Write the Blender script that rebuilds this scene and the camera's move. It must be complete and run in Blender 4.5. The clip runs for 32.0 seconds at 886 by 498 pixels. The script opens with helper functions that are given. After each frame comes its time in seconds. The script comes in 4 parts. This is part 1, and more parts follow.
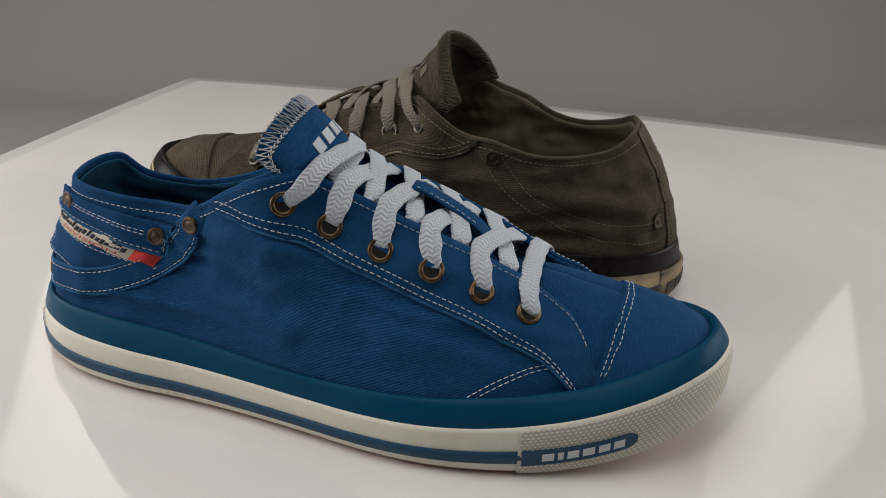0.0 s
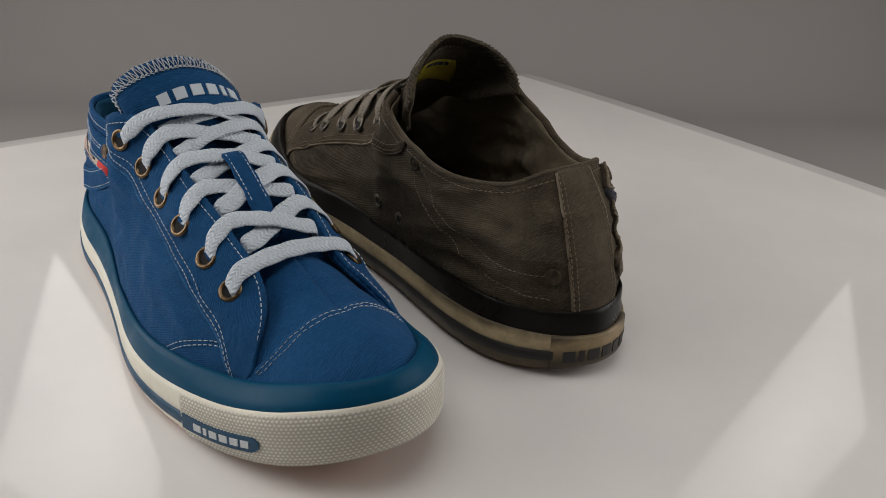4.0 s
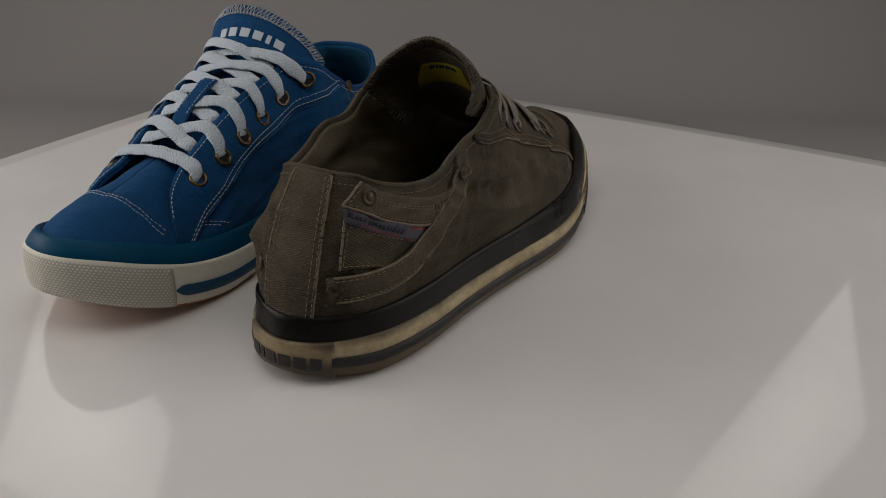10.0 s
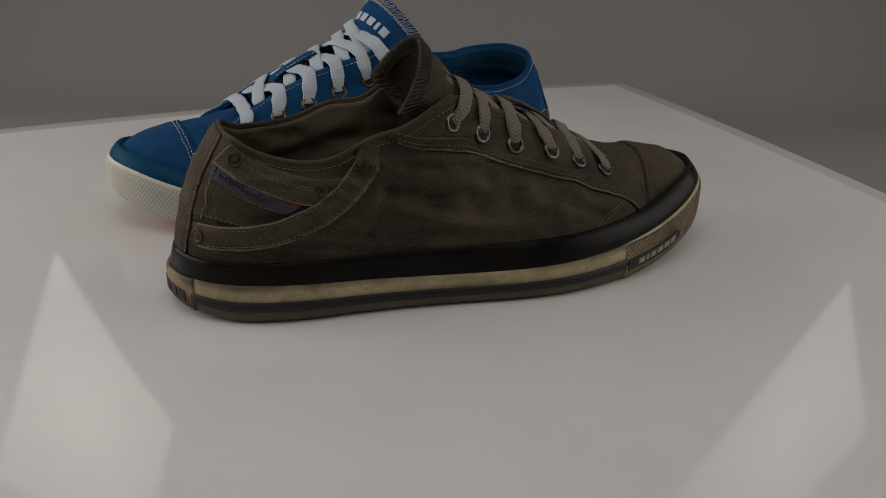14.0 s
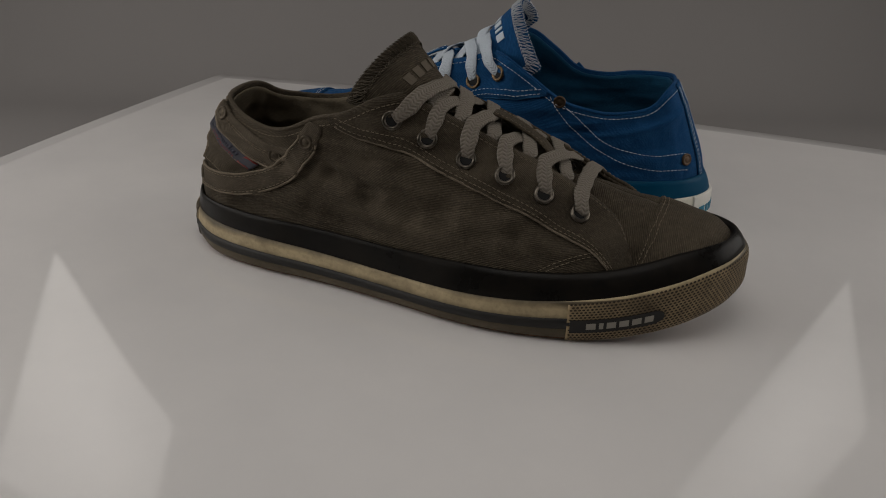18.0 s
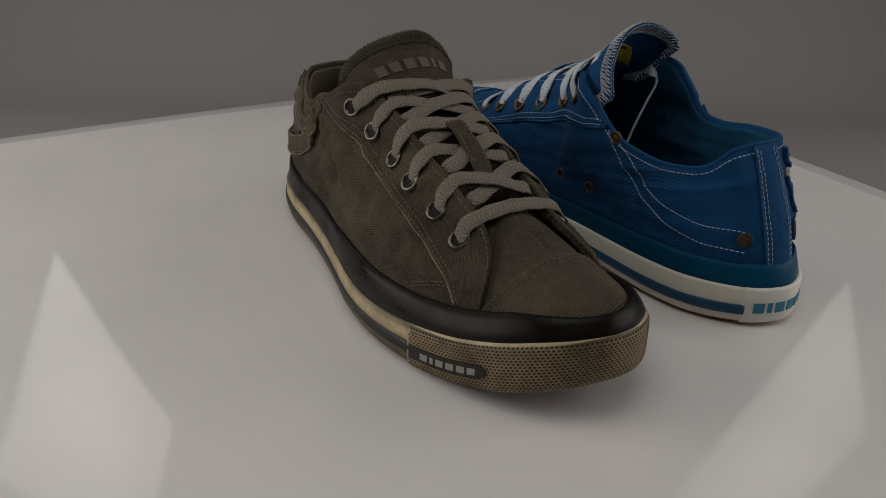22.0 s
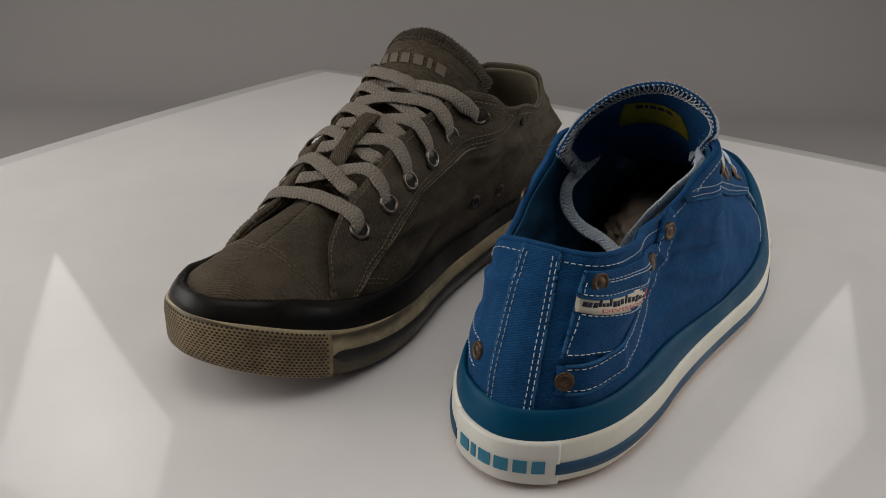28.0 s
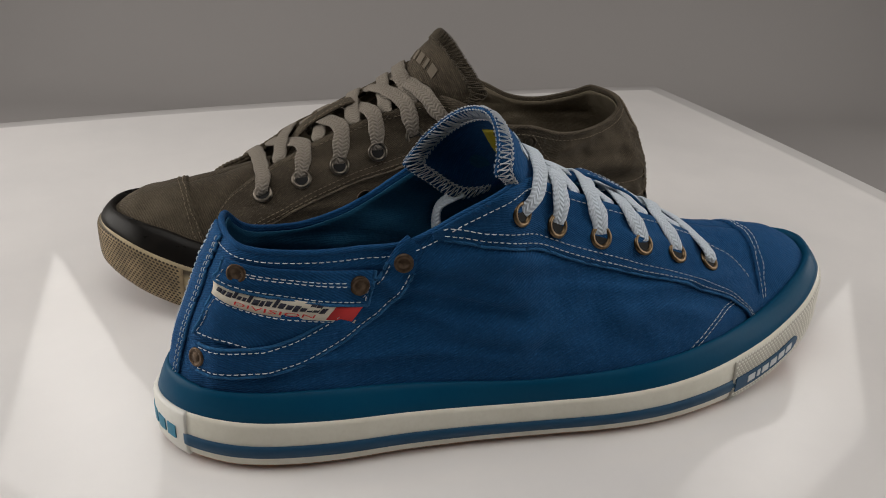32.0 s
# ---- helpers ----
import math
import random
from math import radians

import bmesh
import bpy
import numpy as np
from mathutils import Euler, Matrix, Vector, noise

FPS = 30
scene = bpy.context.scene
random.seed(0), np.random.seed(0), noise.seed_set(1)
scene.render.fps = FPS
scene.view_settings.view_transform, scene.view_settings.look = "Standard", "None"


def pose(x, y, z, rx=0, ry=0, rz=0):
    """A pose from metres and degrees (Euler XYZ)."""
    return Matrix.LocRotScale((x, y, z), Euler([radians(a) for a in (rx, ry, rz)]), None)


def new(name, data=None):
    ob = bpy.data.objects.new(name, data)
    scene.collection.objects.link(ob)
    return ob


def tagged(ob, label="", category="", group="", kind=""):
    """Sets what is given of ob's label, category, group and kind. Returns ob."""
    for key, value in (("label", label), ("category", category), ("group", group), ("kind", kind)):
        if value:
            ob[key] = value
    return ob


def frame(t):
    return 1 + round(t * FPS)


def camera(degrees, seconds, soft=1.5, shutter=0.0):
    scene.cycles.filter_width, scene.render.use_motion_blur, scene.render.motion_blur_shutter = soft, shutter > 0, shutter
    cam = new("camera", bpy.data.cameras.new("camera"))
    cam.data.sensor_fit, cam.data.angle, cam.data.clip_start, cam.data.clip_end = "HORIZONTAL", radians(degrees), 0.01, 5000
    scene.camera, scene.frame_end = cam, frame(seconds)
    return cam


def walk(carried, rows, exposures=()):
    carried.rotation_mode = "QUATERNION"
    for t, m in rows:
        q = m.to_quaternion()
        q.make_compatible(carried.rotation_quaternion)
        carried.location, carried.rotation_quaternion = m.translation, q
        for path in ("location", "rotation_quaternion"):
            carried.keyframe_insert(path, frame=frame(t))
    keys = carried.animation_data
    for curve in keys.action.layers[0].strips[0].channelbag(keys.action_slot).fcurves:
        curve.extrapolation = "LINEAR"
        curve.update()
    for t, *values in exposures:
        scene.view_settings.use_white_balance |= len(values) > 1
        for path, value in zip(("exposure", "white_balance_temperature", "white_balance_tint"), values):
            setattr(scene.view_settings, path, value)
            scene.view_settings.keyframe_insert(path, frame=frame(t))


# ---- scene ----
cam = camera(53.5, 32.0, soft=1.0)
EYE = (0.0, -0.442, 0.2159)
CAM_POSE = pose(*EYE, 90 - 25.38, 0, -1.2775) @ pose(0, 0, 0, 0, 0, 1.624)
walk(cam, [(0.0, CAM_POSE), (32.0, CAM_POSE)],
     exposures=[(0.0, 0.42), (3.0, 0.33), (5.5, 0.15), (8.0, -0.1), (13.0, -0.33), (17.0, -0.45), (20.5, -0.42), (23.0, -0.24), (25.3, -0.18), (28.0, 0.17), (32.0, 0.4)])

# ---- light: a photo tent with two side diffusers ----
world = bpy.data.worlds.new("world")
scene.world = world
world.use_nodes = True
world.node_tree.nodes["Background"].inputs[0].default_value = (1.0, 0.95, 0.92, 1)
world.node_tree.nodes["Background"].inputs[1].default_value = 0.05

PANEL_POWER, TOP_FILL_POWER = 1.95, 1.35
LEFT_POWER, RIGHT_POWER = 3.4, 2.3


# ---- materials ----
def material(name, color, rough=0.8, metal=0.0, spec=0.5):
    m = bpy.data.materials.new(name)
    m.use_nodes = True
    b = m.node_tree.nodes["Principled BSDF"]
    b.inputs["Base Color"].default_value = (*color, 1)
    b.inputs["Roughness"].default_value = rough
    b.inputs["Metallic"].default_value = metal
    b.inputs["Specular IOR Level"].default_value = spec
    return m


def node(m, kind, **inputs):
    n = m.node_tree.nodes.new(kind)
    for k, v in inputs.items():
        n.inputs[k.replace("_", " ")].default_value = v
    return n


def link(m, a, out, b, into):
    m.node_tree.links.new(a.outputs[out], b.inputs[into])


def blend(m, factor, a, b, mode="MIX"):
    """A colour mix; factor, a and b are (node, output) or plain values."""
    n = m.node_tree.nodes.new("ShaderNodeMix")
    n.data_type, n.blend_type = "RGBA", mode
    for value, socket in ((factor, n.inputs[0]), (a, n.inputs[6]), (b, n.inputs[7])):
        if isinstance(value, tuple) and hasattr(value[0], "outputs"):
            m.node_tree.links.new(value[0].outputs[value[1]], socket)
        elif isinstance(value, tuple):
            socket.default_value = (*value, 1)
        else:
            socket.default_value = value
    return n


def ramp(m, source, lo, hi, a=0.0, b=1.0):
    n = m.node_tree.nodes.new("ShaderNodeMapRange")
    n.inputs[1].default_value, n.inputs[2].default_value = lo, hi
    n.inputs[3].default_value, n.inputs[4].default_value = a, b
    m.node_tree.links.new(source[0].outputs[source[1]], n.inputs[0])
    return n


def base_of(m):
    return m.node_tree.nodes["Principled BSDF"]


def canvas(name, color, pale, wear_and_shade, rib=0.0009, relief=0.5, crumple=0.25, line=0.5):
    """Cotton twill: fine broken diagonal ribs, mottled dye with fold shading painted in, pale flecks of bare thread and
    rubbed places.
    """
    m = material(name, color, 0.92, 0.0, 0.15)
    uv = m.node_tree.nodes.new("ShaderNodeUVMap")
    wave = node(m, "ShaderNodeTexWave", Scale=2 * math.pi / (10.77 * rib), Distortion=2.2, Detail=3.0, Detail_Scale=2.2, Detail_Roughness=0.6)
    wave.bands_direction = "DIAGONAL"
    slant = node(m, "ShaderNodeMapping", Scale=(0.4, 1.0, 1.0))
    link(m, uv, 0, slant, 0)
    link(m, slant, 0, wave, 0)
    co = m.node_tree.nodes.new("ShaderNodeTexCoord")
    big = node(m, "ShaderNodeTexNoise", Scale=30.0, Detail=7.0, Roughness=0.66)
    # noise drawn out into streaks: rubbed dye plus painted shading of the folds
    drawn = node(m, "ShaderNodeMapping", Scale=(0.4, 0.4, 1.25))
    link(m, co, 3, drawn, 0)
    link(m, drawn, 0, big, 0)
    fine = node(m, "ShaderNodeTexNoise", Scale=900.0, Detail=2.0)
    link(m, uv, 0, fine, 0)
    dye = blend(m, (ramp(m, (big, 0), 0.36, 0.68, 0.0, wear_and_shade), 0), color, pale)
    patchy = node(m, "ShaderNodeTexNoise", Scale=130.0, Detail=5.0, Roughness=0.75)
    link(m, co, 3, patchy, 0)
    broken = m.node_tree.nodes.new("ShaderNodeMath")
    broken.operation = "MULTIPLY"
    link(m, ramp(m, (patchy, 0), 0.32, 0.66, 0.1, 1.0), 0, broken, 0)
    link(m, ramp(m, (wave, 1), 0.35, 1.0, 0.0, line), 0, broken, 1)
    ribs = blend(m, (broken, 0), (dye, 2), tuple(c * 0.42 for c in color))
    # flecks: short dashes of pale thread along the crest of each rib
    dash = node(m, "ShaderNodeTexNoise", Scale=1.0, Detail=2.0, Roughness=0.6)
    lay = node(m, "ShaderNodeMapping", Scale=(420.0, 1150.0, 1.0), Rotation=(0.0, 0.0, 0.38))
    link(m, uv, 0, lay, 0)
    link(m, lay, 0, dash, 0)
    crest = m.node_tree.nodes.new("ShaderNodeMath")
    crest.operation = "MULTIPLY"
    link(m, ramp(m, (dash, 0), 0.5, 0.72, 0.0, 0.75), 0, crest, 0)
    link(m, ramp(m, (wave, 1), 0.0, 0.6, 1.0, 0.15), 0, crest, 1)
    fleck = blend(m, (crest, 0), (ribs, 2), tuple(c * 1.35 for c in pale))
    grain = blend(m, (ramp(m, (fine, 0), 0.3, 0.7, 0.0, 0.3), 0), (fleck, 2), pale)
    link(m, grain, 2, base_of(m), "Base Color")
    bump = node(m, "ShaderNodeBump", Strength=relief, Distance=0.0003)
    link(m, wave, 1, bump, "Height")
    bump_2 = node(m, "ShaderNodeBump", Strength=0.3, Distance=0.0005)
    link(m, dash, 0, bump_2, "Height")
    link(m, bump, 0, bump_2, "Normal")
    pucker = node(m, "ShaderNodeTexNoise", Scale=95.0, Detail=4.0, Roughness=0.55)
    link(m, co, 3, pucker, 0)
    bump_3 = node(m, "ShaderNodeBump", Strength=crumple, Distance=0.004)
    link(m, pucker, 0, bump_3, "Height")
    link(m, bump_2, 0, bump_3, "Normal")
    link(m, bump_3, 0, base_of(m), "Normal")
    base_of(m).inputs["Sheen Weight"].default_value = 0.02
    return m


def rubber(name, color, dirt, amount, rough=0.5, scale=40.0, spec=0.4):
    """Vulcanised rubber with smears of dirt of their own shape."""
    m = material(name, color, rough, 0.0, spec)
    co = m.node_tree.nodes.new("ShaderNodeTexCoord")
    n1 = node(m, "ShaderNodeTexNoise", Scale=scale, Detail=5.0, Roughness=0.65)
    link(m, co, 3, n1, 0)
    n2 = node(m, "ShaderNodeTexNoise", Scale=scale * 12, Detail=3.0)
    link(m, co, 3, n2, 0)
    d = blend(m, (ramp(m, (n1, 0), 0.42, 0.68, 0.0, amount), 0), color, dirt)
    d2 = blend(m, (ramp(m, (n2, 0), 0.45, 0.75, 0.0, amount * 0.5), 0), (d, 2), dirt)
    link(m, d2, 2, base_of(m), "Base Color")
    link(m, ramp(m, (n1, 0), 0.3, 0.7, rough - 0.1, rough + 0.2), 0, base_of(m), "Roughness")
    bump = node(m, "ShaderNodeBump", Strength=0.12, Distance=0.0005)
    link(m, n2, 0, bump, "Height")
    link(m, bump, 0, base_of(m), "Normal")
    return m


def stained_wall(name, color, dirt):
    """Side wall whose edges hold a line of dirt, with smears along it."""
    m = rubber(name, color, dirt, 0.4, 0.5, 45.0)
    uv = m.node_tree.nodes.new("ShaderNodeUVMap")
    sep = m.node_tree.nodes.new("ShaderNodeSeparateXYZ")
    link(m, uv, 0, sep, 0)
    co = m.node_tree.nodes.new("ShaderNodeTexCoord")
    n = node(m, "ShaderNodeTexNoise", Scale=60.0, Detail=4.0)
    link(m, co, 3, n, 0)
    wob = m.node_tree.nodes.new("ShaderNodeMath")
    wob.operation = "MULTIPLY_ADD"
    wob.inputs[1].default_value = 0.006
    link(m, n, 0, wob, 0)
    link(m, sep, 1, wob, 2)
    low = ramp(m, (wob, 0), 0.0105, 0.0150, 1.0, 0.0)
    high = ramp(m, (wob, 0), 0.0180, 0.0215, 0.0, 1.0)
    lip = ramp(m, (sep, 1), 0.0202, 0.0208, 1.0, 0.0)
    rubbed = m.node_tree.nodes.new("ShaderNodeMath")
    rubbed.operation = "MULTIPLY"
    link(m, high, 0, rubbed, 0)
    link(m, lip, 0, rubbed, 1)
    both = m.node_tree.nodes.new("ShaderNodeMath")
    both.operation = "MAXIMUM"
    link(m, low, 0, both, 0)
    link(m, rubbed, 0, both, 1)
    held = m.node_tree.nodes.new("ShaderNodeMath")
    held.operation = "MULTIPLY"
    held.inputs[1].default_value = 0.85
    link(m, both, 0, held, 0)
    both = held
    was = base_of(m).inputs["Base Color"].links[0].from_node
    c = blend(m, (both, 0), (was, 2), dirt)
    link(m, c, 2, base_of(m), "Base Color")
    return m


def braid(name, color, dark, shade=0.5):
    """Flat woven lace: a lattice of small slanting plaits with pits between them."""
    m = material(name, color, 0.9, 0.0, 0.15)
    uv = m.node_tree.nodes.new("ShaderNodeUVMap")
    warp = node(m, "ShaderNodeTexNoise", Scale=260.0, Detail=2.0)
    link(m, uv, 0, warp, 0)
    shift = blend(m, 0.0012, (uv, 0), (warp, 1), "ADD")
    sep = m.node_tree.nodes.new("ShaderNodeSeparateXYZ")
    link(m, shift, 2, sep, 0)

    def calc(kind, a, out, value=None, other=None):
        n = m.node_tree.nodes.new("ShaderNodeMath")
        n.operation = kind
        link(m, a, out, n, 0)
        if other is not None:
            link(m, other, 0, n, 1)
        elif value is not None:
            n.inputs[1].default_value = value
        return n
    column = calc("PINGPONG", sep, 1, 0.0021)
    slope = calc("MULTIPLY", column, 0, 0.75)
    along = calc("ADD", sep, 0, None, slope)
    knit = calc("SINE", calc("MULTIPLY", along, 0, 2 * math.pi / 0.0019), 0)
    rib = calc("SINE", calc("MULTIPLY", column, 0, math.pi / 0.0021), 0)
    plait = calc("MULTIPLY", calc("ADD", knit, 0, 0.35), 0, None, calc("ADD", rib, 0, 0.25))
    noisy = node(m, "ShaderNodeTexNoise", Scale=900.0, Detail=3.0)
    link(m, uv, 0, noisy, 0)
    # shade of the pits between plaits, put into the colour
    c = blend(m, (ramp(m, (plait, 0), -0.9, 0.1, shade, 0.0), 0), color, dark)
    c2 = blend(m, (ramp(m, (noisy, 0), 0.4, 0.7, 0.0, 0.3), 0), (c, 2), dark)
    link(m, c2, 2, base_of(m), "Base Color")
    bump = node(m, "ShaderNodeBump", Strength=0.5, Distance=0.0004)
    link(m, plait, 0, bump, "Height")
    bump_2 = node(m, "ShaderNodeBump", Strength=0.4, Distance=0.0005)
    link(m, noisy, 0, bump_2, "Height")
    link(m, bump, 0, bump_2, "Normal")
    link(m, bump_2, 0, base_of(m), "Normal")
    return m


def metal(name, color, rough):
    m = material(name, color, rough, 1.0)
    co = m.node_tree.nodes.new("ShaderNodeTexCoord")
    n = node(m, "ShaderNodeTexNoise", Scale=500.0, Detail=3.0)
    link(m, co, 3, n, 0)
    c = blend(m, (ramp(m, (n, 0), 0.4, 0.7), 0), color, tuple(v * 0.5 for v in color))
    link(m, c, 2, base_of(m), "Base Color")
    return m


def white_fabric(name, color):
    m = material(name, color, 0.95, 0.0, 0.1)
    co = m.node_tree.nodes.new("ShaderNodeTexCoord")
    n = node(m, "ShaderNodeTexNoise", Scale=3.0, Detail=4.0)
    link(m, co, 3, n, 0)
    c = blend(m, (ramp(m, (n, 0), 0.35, 0.7, 0.0, 0.5), 0), color, tuple(v * 0.93 for v in color))
    link(m, c, 2, base_of(m), "Base Color")
    return m


TENT = white_fabric("tent_fabric", (0.3, 0.286, 0.281))
BOARD = material("white_board", (0.76, 0.745, 0.735), 0.09, 0.0, 0.5)
_co = BOARD.node_tree.nodes.new("ShaderNodeTexCoord")
_n = node(BOARD, "ShaderNodeTexNoise", Scale=9.0, Detail=5.0, Roughness=0.6)
link(BOARD, _co, 3, _n, 0)
_c = blend(BOARD, (ramp(BOARD, (_n, 0), 0.35, 0.7, 0.0, 1.0), 0), (0.78, 0.76, 0.75), (0.72, 0.705, 0.70))
link(BOARD, _c, 2, base_of(BOARD), "Base Color")
link(BOARD, ramp(BOARD, (_n, 0), 0.3, 0.7, 0.045, 0.08), 0, base_of(BOARD), "Roughness")
METAL_DARK = material("dark_metal", (0.05, 0.05, 0.05), 0.5, 0.6)

# ---- the shape of the shoe, in units of 0.884 mm: x from heel to toe, y to the inner side, z up ----
U = 0.000884


def curve(pairs):
    """A smooth function through (x, y) pairs."""
    xs = np.array([p[0] for p in pairs], float)
    ys = np.array([p[1] for p in pairs], float)
    d = np.gradient(ys, xs)

    def at(x):
        x = min(max(x, xs[0]), xs[-1])
        i = min(max(int(np.searchsorted(xs, x)) - 1, 0), len(xs) - 2)
        h = xs[i + 1] - xs[i]
        t = (x - xs[i]) / h
        return float((2 * t**3 - 3 * t**2 + 1) * ys[i] + (t**3 - 2 * t**2 + t) * h * d[i]
                     + (3 * t**2 - 2 * t**3) * ys[i + 1] + (t**3 - t**2) * h * d[i + 1])
    return at


def spline(points, n, closed=False):
    """n points along a Catmull-Rom curve, evenly spaced."""
    p = np.array(points, float)
    m = len(p)
    out = []
    for i in range(m if closed else m - 1):
        if closed:
            a, b, c, d = p[(i - 1) % m], p[i], p[(i + 1) % m], p[(i + 2) % m]
        else:
            a, b, c, d = p[max(i - 1, 0)], p[i], p[i + 1], p[min(i + 2, m - 1)]
        for t in np.linspace(0, 1, 16, endpoint=False):
            out.append(0.5 * (2 * b + (c - a) * t + (2 * a - 5 * b + 4 * c - d) * t**2 + (3 * b - 3 * c + d - a) * t**3))
    out.append(p[0] if closed else p[-1])
    out = np.array(out)
    s = np.concatenate([[0], np.cumsum(np.linalg.norm(np.diff(out, axis=0), axis=1))])
    k = np.linspace(0, s[-1], n)
    return np.stack([np.interp(k, s, out[:, j]) for j in range(out.shape[1])], 1)


OUTER = [(0, 0), (3.5, -13), (12, -25), (27, -36), (45, -43), (70, -47.5), (100, -49.5), (130, -53), (160, -58),
         (190, -63.5), (215, -65.5), (240, -63.5), (265, -58), (291, -50), (315, -39.5), (332.5, -25), (340.5, -9)]
INNER = [(341.5, 3), (337, 16), (324, 31.5), (307, 42.5), (290, 49), (265, 53), (240, 52.5), (215, 48.5), (190, 44.5),
         (160, 42.5), (130, 42), (100, 43.5), (70, 44.5), (45, 42), (27, 35), (12, 24.5), (3.5, 13)]
RIM = spline(OUTER + INNER, 1201, closed=True)
RIM_T = np.gradient(RIM, axis=0)
RIM_T[0] = RIM_T[-1] = RIM[1] - RIM[-2]
RIM_N = np.stack([RIM_T[:, 1], -RIM_T[:, 0]], 1)
RIM_N /= np.linalg.norm(RIM_N, axis=1)[:, None]
if RIM_N[0, 0] > 0:
    RIM_N = -RIM_N
RIM_LEN = float(np.linalg.norm(np.diff(RIM, axis=0), axis=1).sum())


def rim(a):
    """Outline point and outward normal; a from 0 (heel) by the outer side over the toe to 1."""
    k = (a % 1.0) * 1200
    i = int(k) % 1200
    f = k - int(k)
    n = RIM_N[i] * (1 - f) + RIM_N[i + 1] * f
    return RIM[i] * (1 - f) + RIM[i + 1] * f, n / np.linalg.norm(n)


def a_outer(x):
    i = int(np.argmin(np.where(np.arange(1201) < 610, np.abs(RIM[:, 0] - x), 1e9)))
    return i / 1200


def a_inner(x):
    i = int(np.argmin(np.where(np.arange(1201) > 620, np.abs(RIM[:, 0] - x), 1e9)))
    return i / 1200


HEEL = {"lift": 1.8}


def spring(x):
    return 20.5 * (max(x - 255.0, 0) / 83.0) ** 1.9 + HEEL["lift"] * max(1 - x / 30.0, 0) ** 1.5


wall_top = curve([(0, 23.5), (60, 22.5), (100, 21), (154, 19.5), (205, 20.5), (241, 22.5), (265, 25), (287, 29), (310, 36), (330, 43), (343, 46.5)])

A_OUT, A_IN = a_outer(287), a_inner(289)


class Form:
    """The upper's surfaces; one form for each shoe."""

    def __init__(self, seed, heel, dip_out, dip_in, crease, wide=0.0, pinch=0.0, round_heel=4.0, creases=(), patch=.034):
        self.seed, self.crease, self.known, self.toe_known, self.table = seed, crease, {}, {}, None
        self.patch = patch
        runs = [(np.array(a, float), np.array(b, float), d, w) for line, d, w in creases for a, b in zip(line, line[1:])]
        self.run_a = np.array([r[0] for r in runs])
        self.run_d = np.array([r[1] - r[0] for r in runs])
        self.run_l = (self.run_d ** 2).sum(1)
        self.run_deep, self.run_wide = np.array([r[2] for r in runs]), np.array([r[3] for r in runs])
        ss = (0, .05, .1, .16, .25, .35, .44, .52, .58, .62, .68, .78, .88, .94, .97, 1)
        tx = (34, 35, 38, 46, 66, 86, 106, 126, 143, 154, 170, 203, 236, 262, 274, 287)
        self.tx = curve(list(zip(ss, tx)))
        w = wide
        c = pinch
        yo = (0, 11, 20, 27 - c * .1, 33 + w * .5 - c * .35, 36 + w - c, 38 + w - c * .8, 40.5 + w * .6 - c * .3, 40, 33, 27, 25, 20.5, 19.5, 25, 38)
        yi = (0, 11, 20, 26, 32 + w, 36 + w * 1.8, 39 + w * 1.8, 38 + w, 36 + w, 27, 21, 18.5, 18, 19.5, 25, 38)
        self.yo, self.yi = curve(list(zip(ss, yo))), curve(list(zip(ss, yi)))
        front = (116, 109, 95, 79.5, 65.5, 58, 39)
        zo = (heel, heel - .5, heel - 1, heel * .5 + dip_out * .5 - c * .1, dip_out - c * .2, dip_out + 1.5 - c * .6, 99 - c * .75, 105, 114) + front
        zi = (heel, heel - .5, heel - 3, heel * .3 + dip_in * .7, dip_in, dip_in + 1, dip_in + 7, 97.5, 108, 110.5, 105) + front[2:]
        self.zo, self.zi = curve(list(zip(ss, zo))), curve(list(zip(ss, zi)))
        self.bulge = curve([(0, round_heel), (.1, round_heel - 1), (.25, 1), (.45, 1), (.6, 2.5), (.75, 4.5), (.88, 6.5), (.95, 6), (1, 0)])
        self.bulge_out = curve([(0, round_heel), (.1, round_heel - 1), (.25, 1 - c * .3), (.35, 1 - c * .4), (.45, 1 - c * .25), (.6, 2), (.75, 4), (.88, 6.5), (.95, 6), (1, 0)])

    def ends(self, s):
        key = round(s, 5)
        if key not in self.known:
            self.known[key] = self.ends_of(key)
        return self.known[key]

    def ends_of(self, s):
        q = abs(s)
        a = q * A_OUT if s <= 0 else 1 - q * (1 - A_IN)
        p, n = rim(a)
        inset = (5.0 if q > .1 else 6.0) + 6.0 * min(max((q - .9) / .1, 0), 1)
        base = np.array([*(p - n * inset), wall_top(p[0]) - 2.0])
        y = -self.yo(q) if s <= 0 else self.yi(q)
        top = np.array([self.tx(q), y, self.zo(q) if s <= 0 else self.zi(q)])
        chord = top - base
        flat = math.hypot(chord[0], chord[1])
        out = np.array([n[0] * chord[2], n[1] * chord[2], flat * 0.9])
        length = np.linalg.norm(out)
        out = out / length if length > 1e-6 else np.array([0, 0, 1.0])
        return base, chord, out * (self.bulge_out(q) if s < 0 else self.bulge(q)) * 4

    def raw(self, s, v):
        base, chord, out = self.ends(s)
        return base + chord * v + out * (v * (1 - v))

    def side(self, s, v, h=0.0):
        """Point on the quarters: s from -1 (outer front) over 0 (heel) to 1, v up, h off the surface."""
        p = self.raw(s, v)
        e = 0.004
        du = self.raw(min(s + e, 1), v) - self.raw(max(s - e, -1), v)
        dv = self.raw(s, min(v + .02, 1)) - self.raw(s, max(v - .02, 0))
        n = np.cross(dv, du)
        n /= max(np.linalg.norm(n), 1e-6)
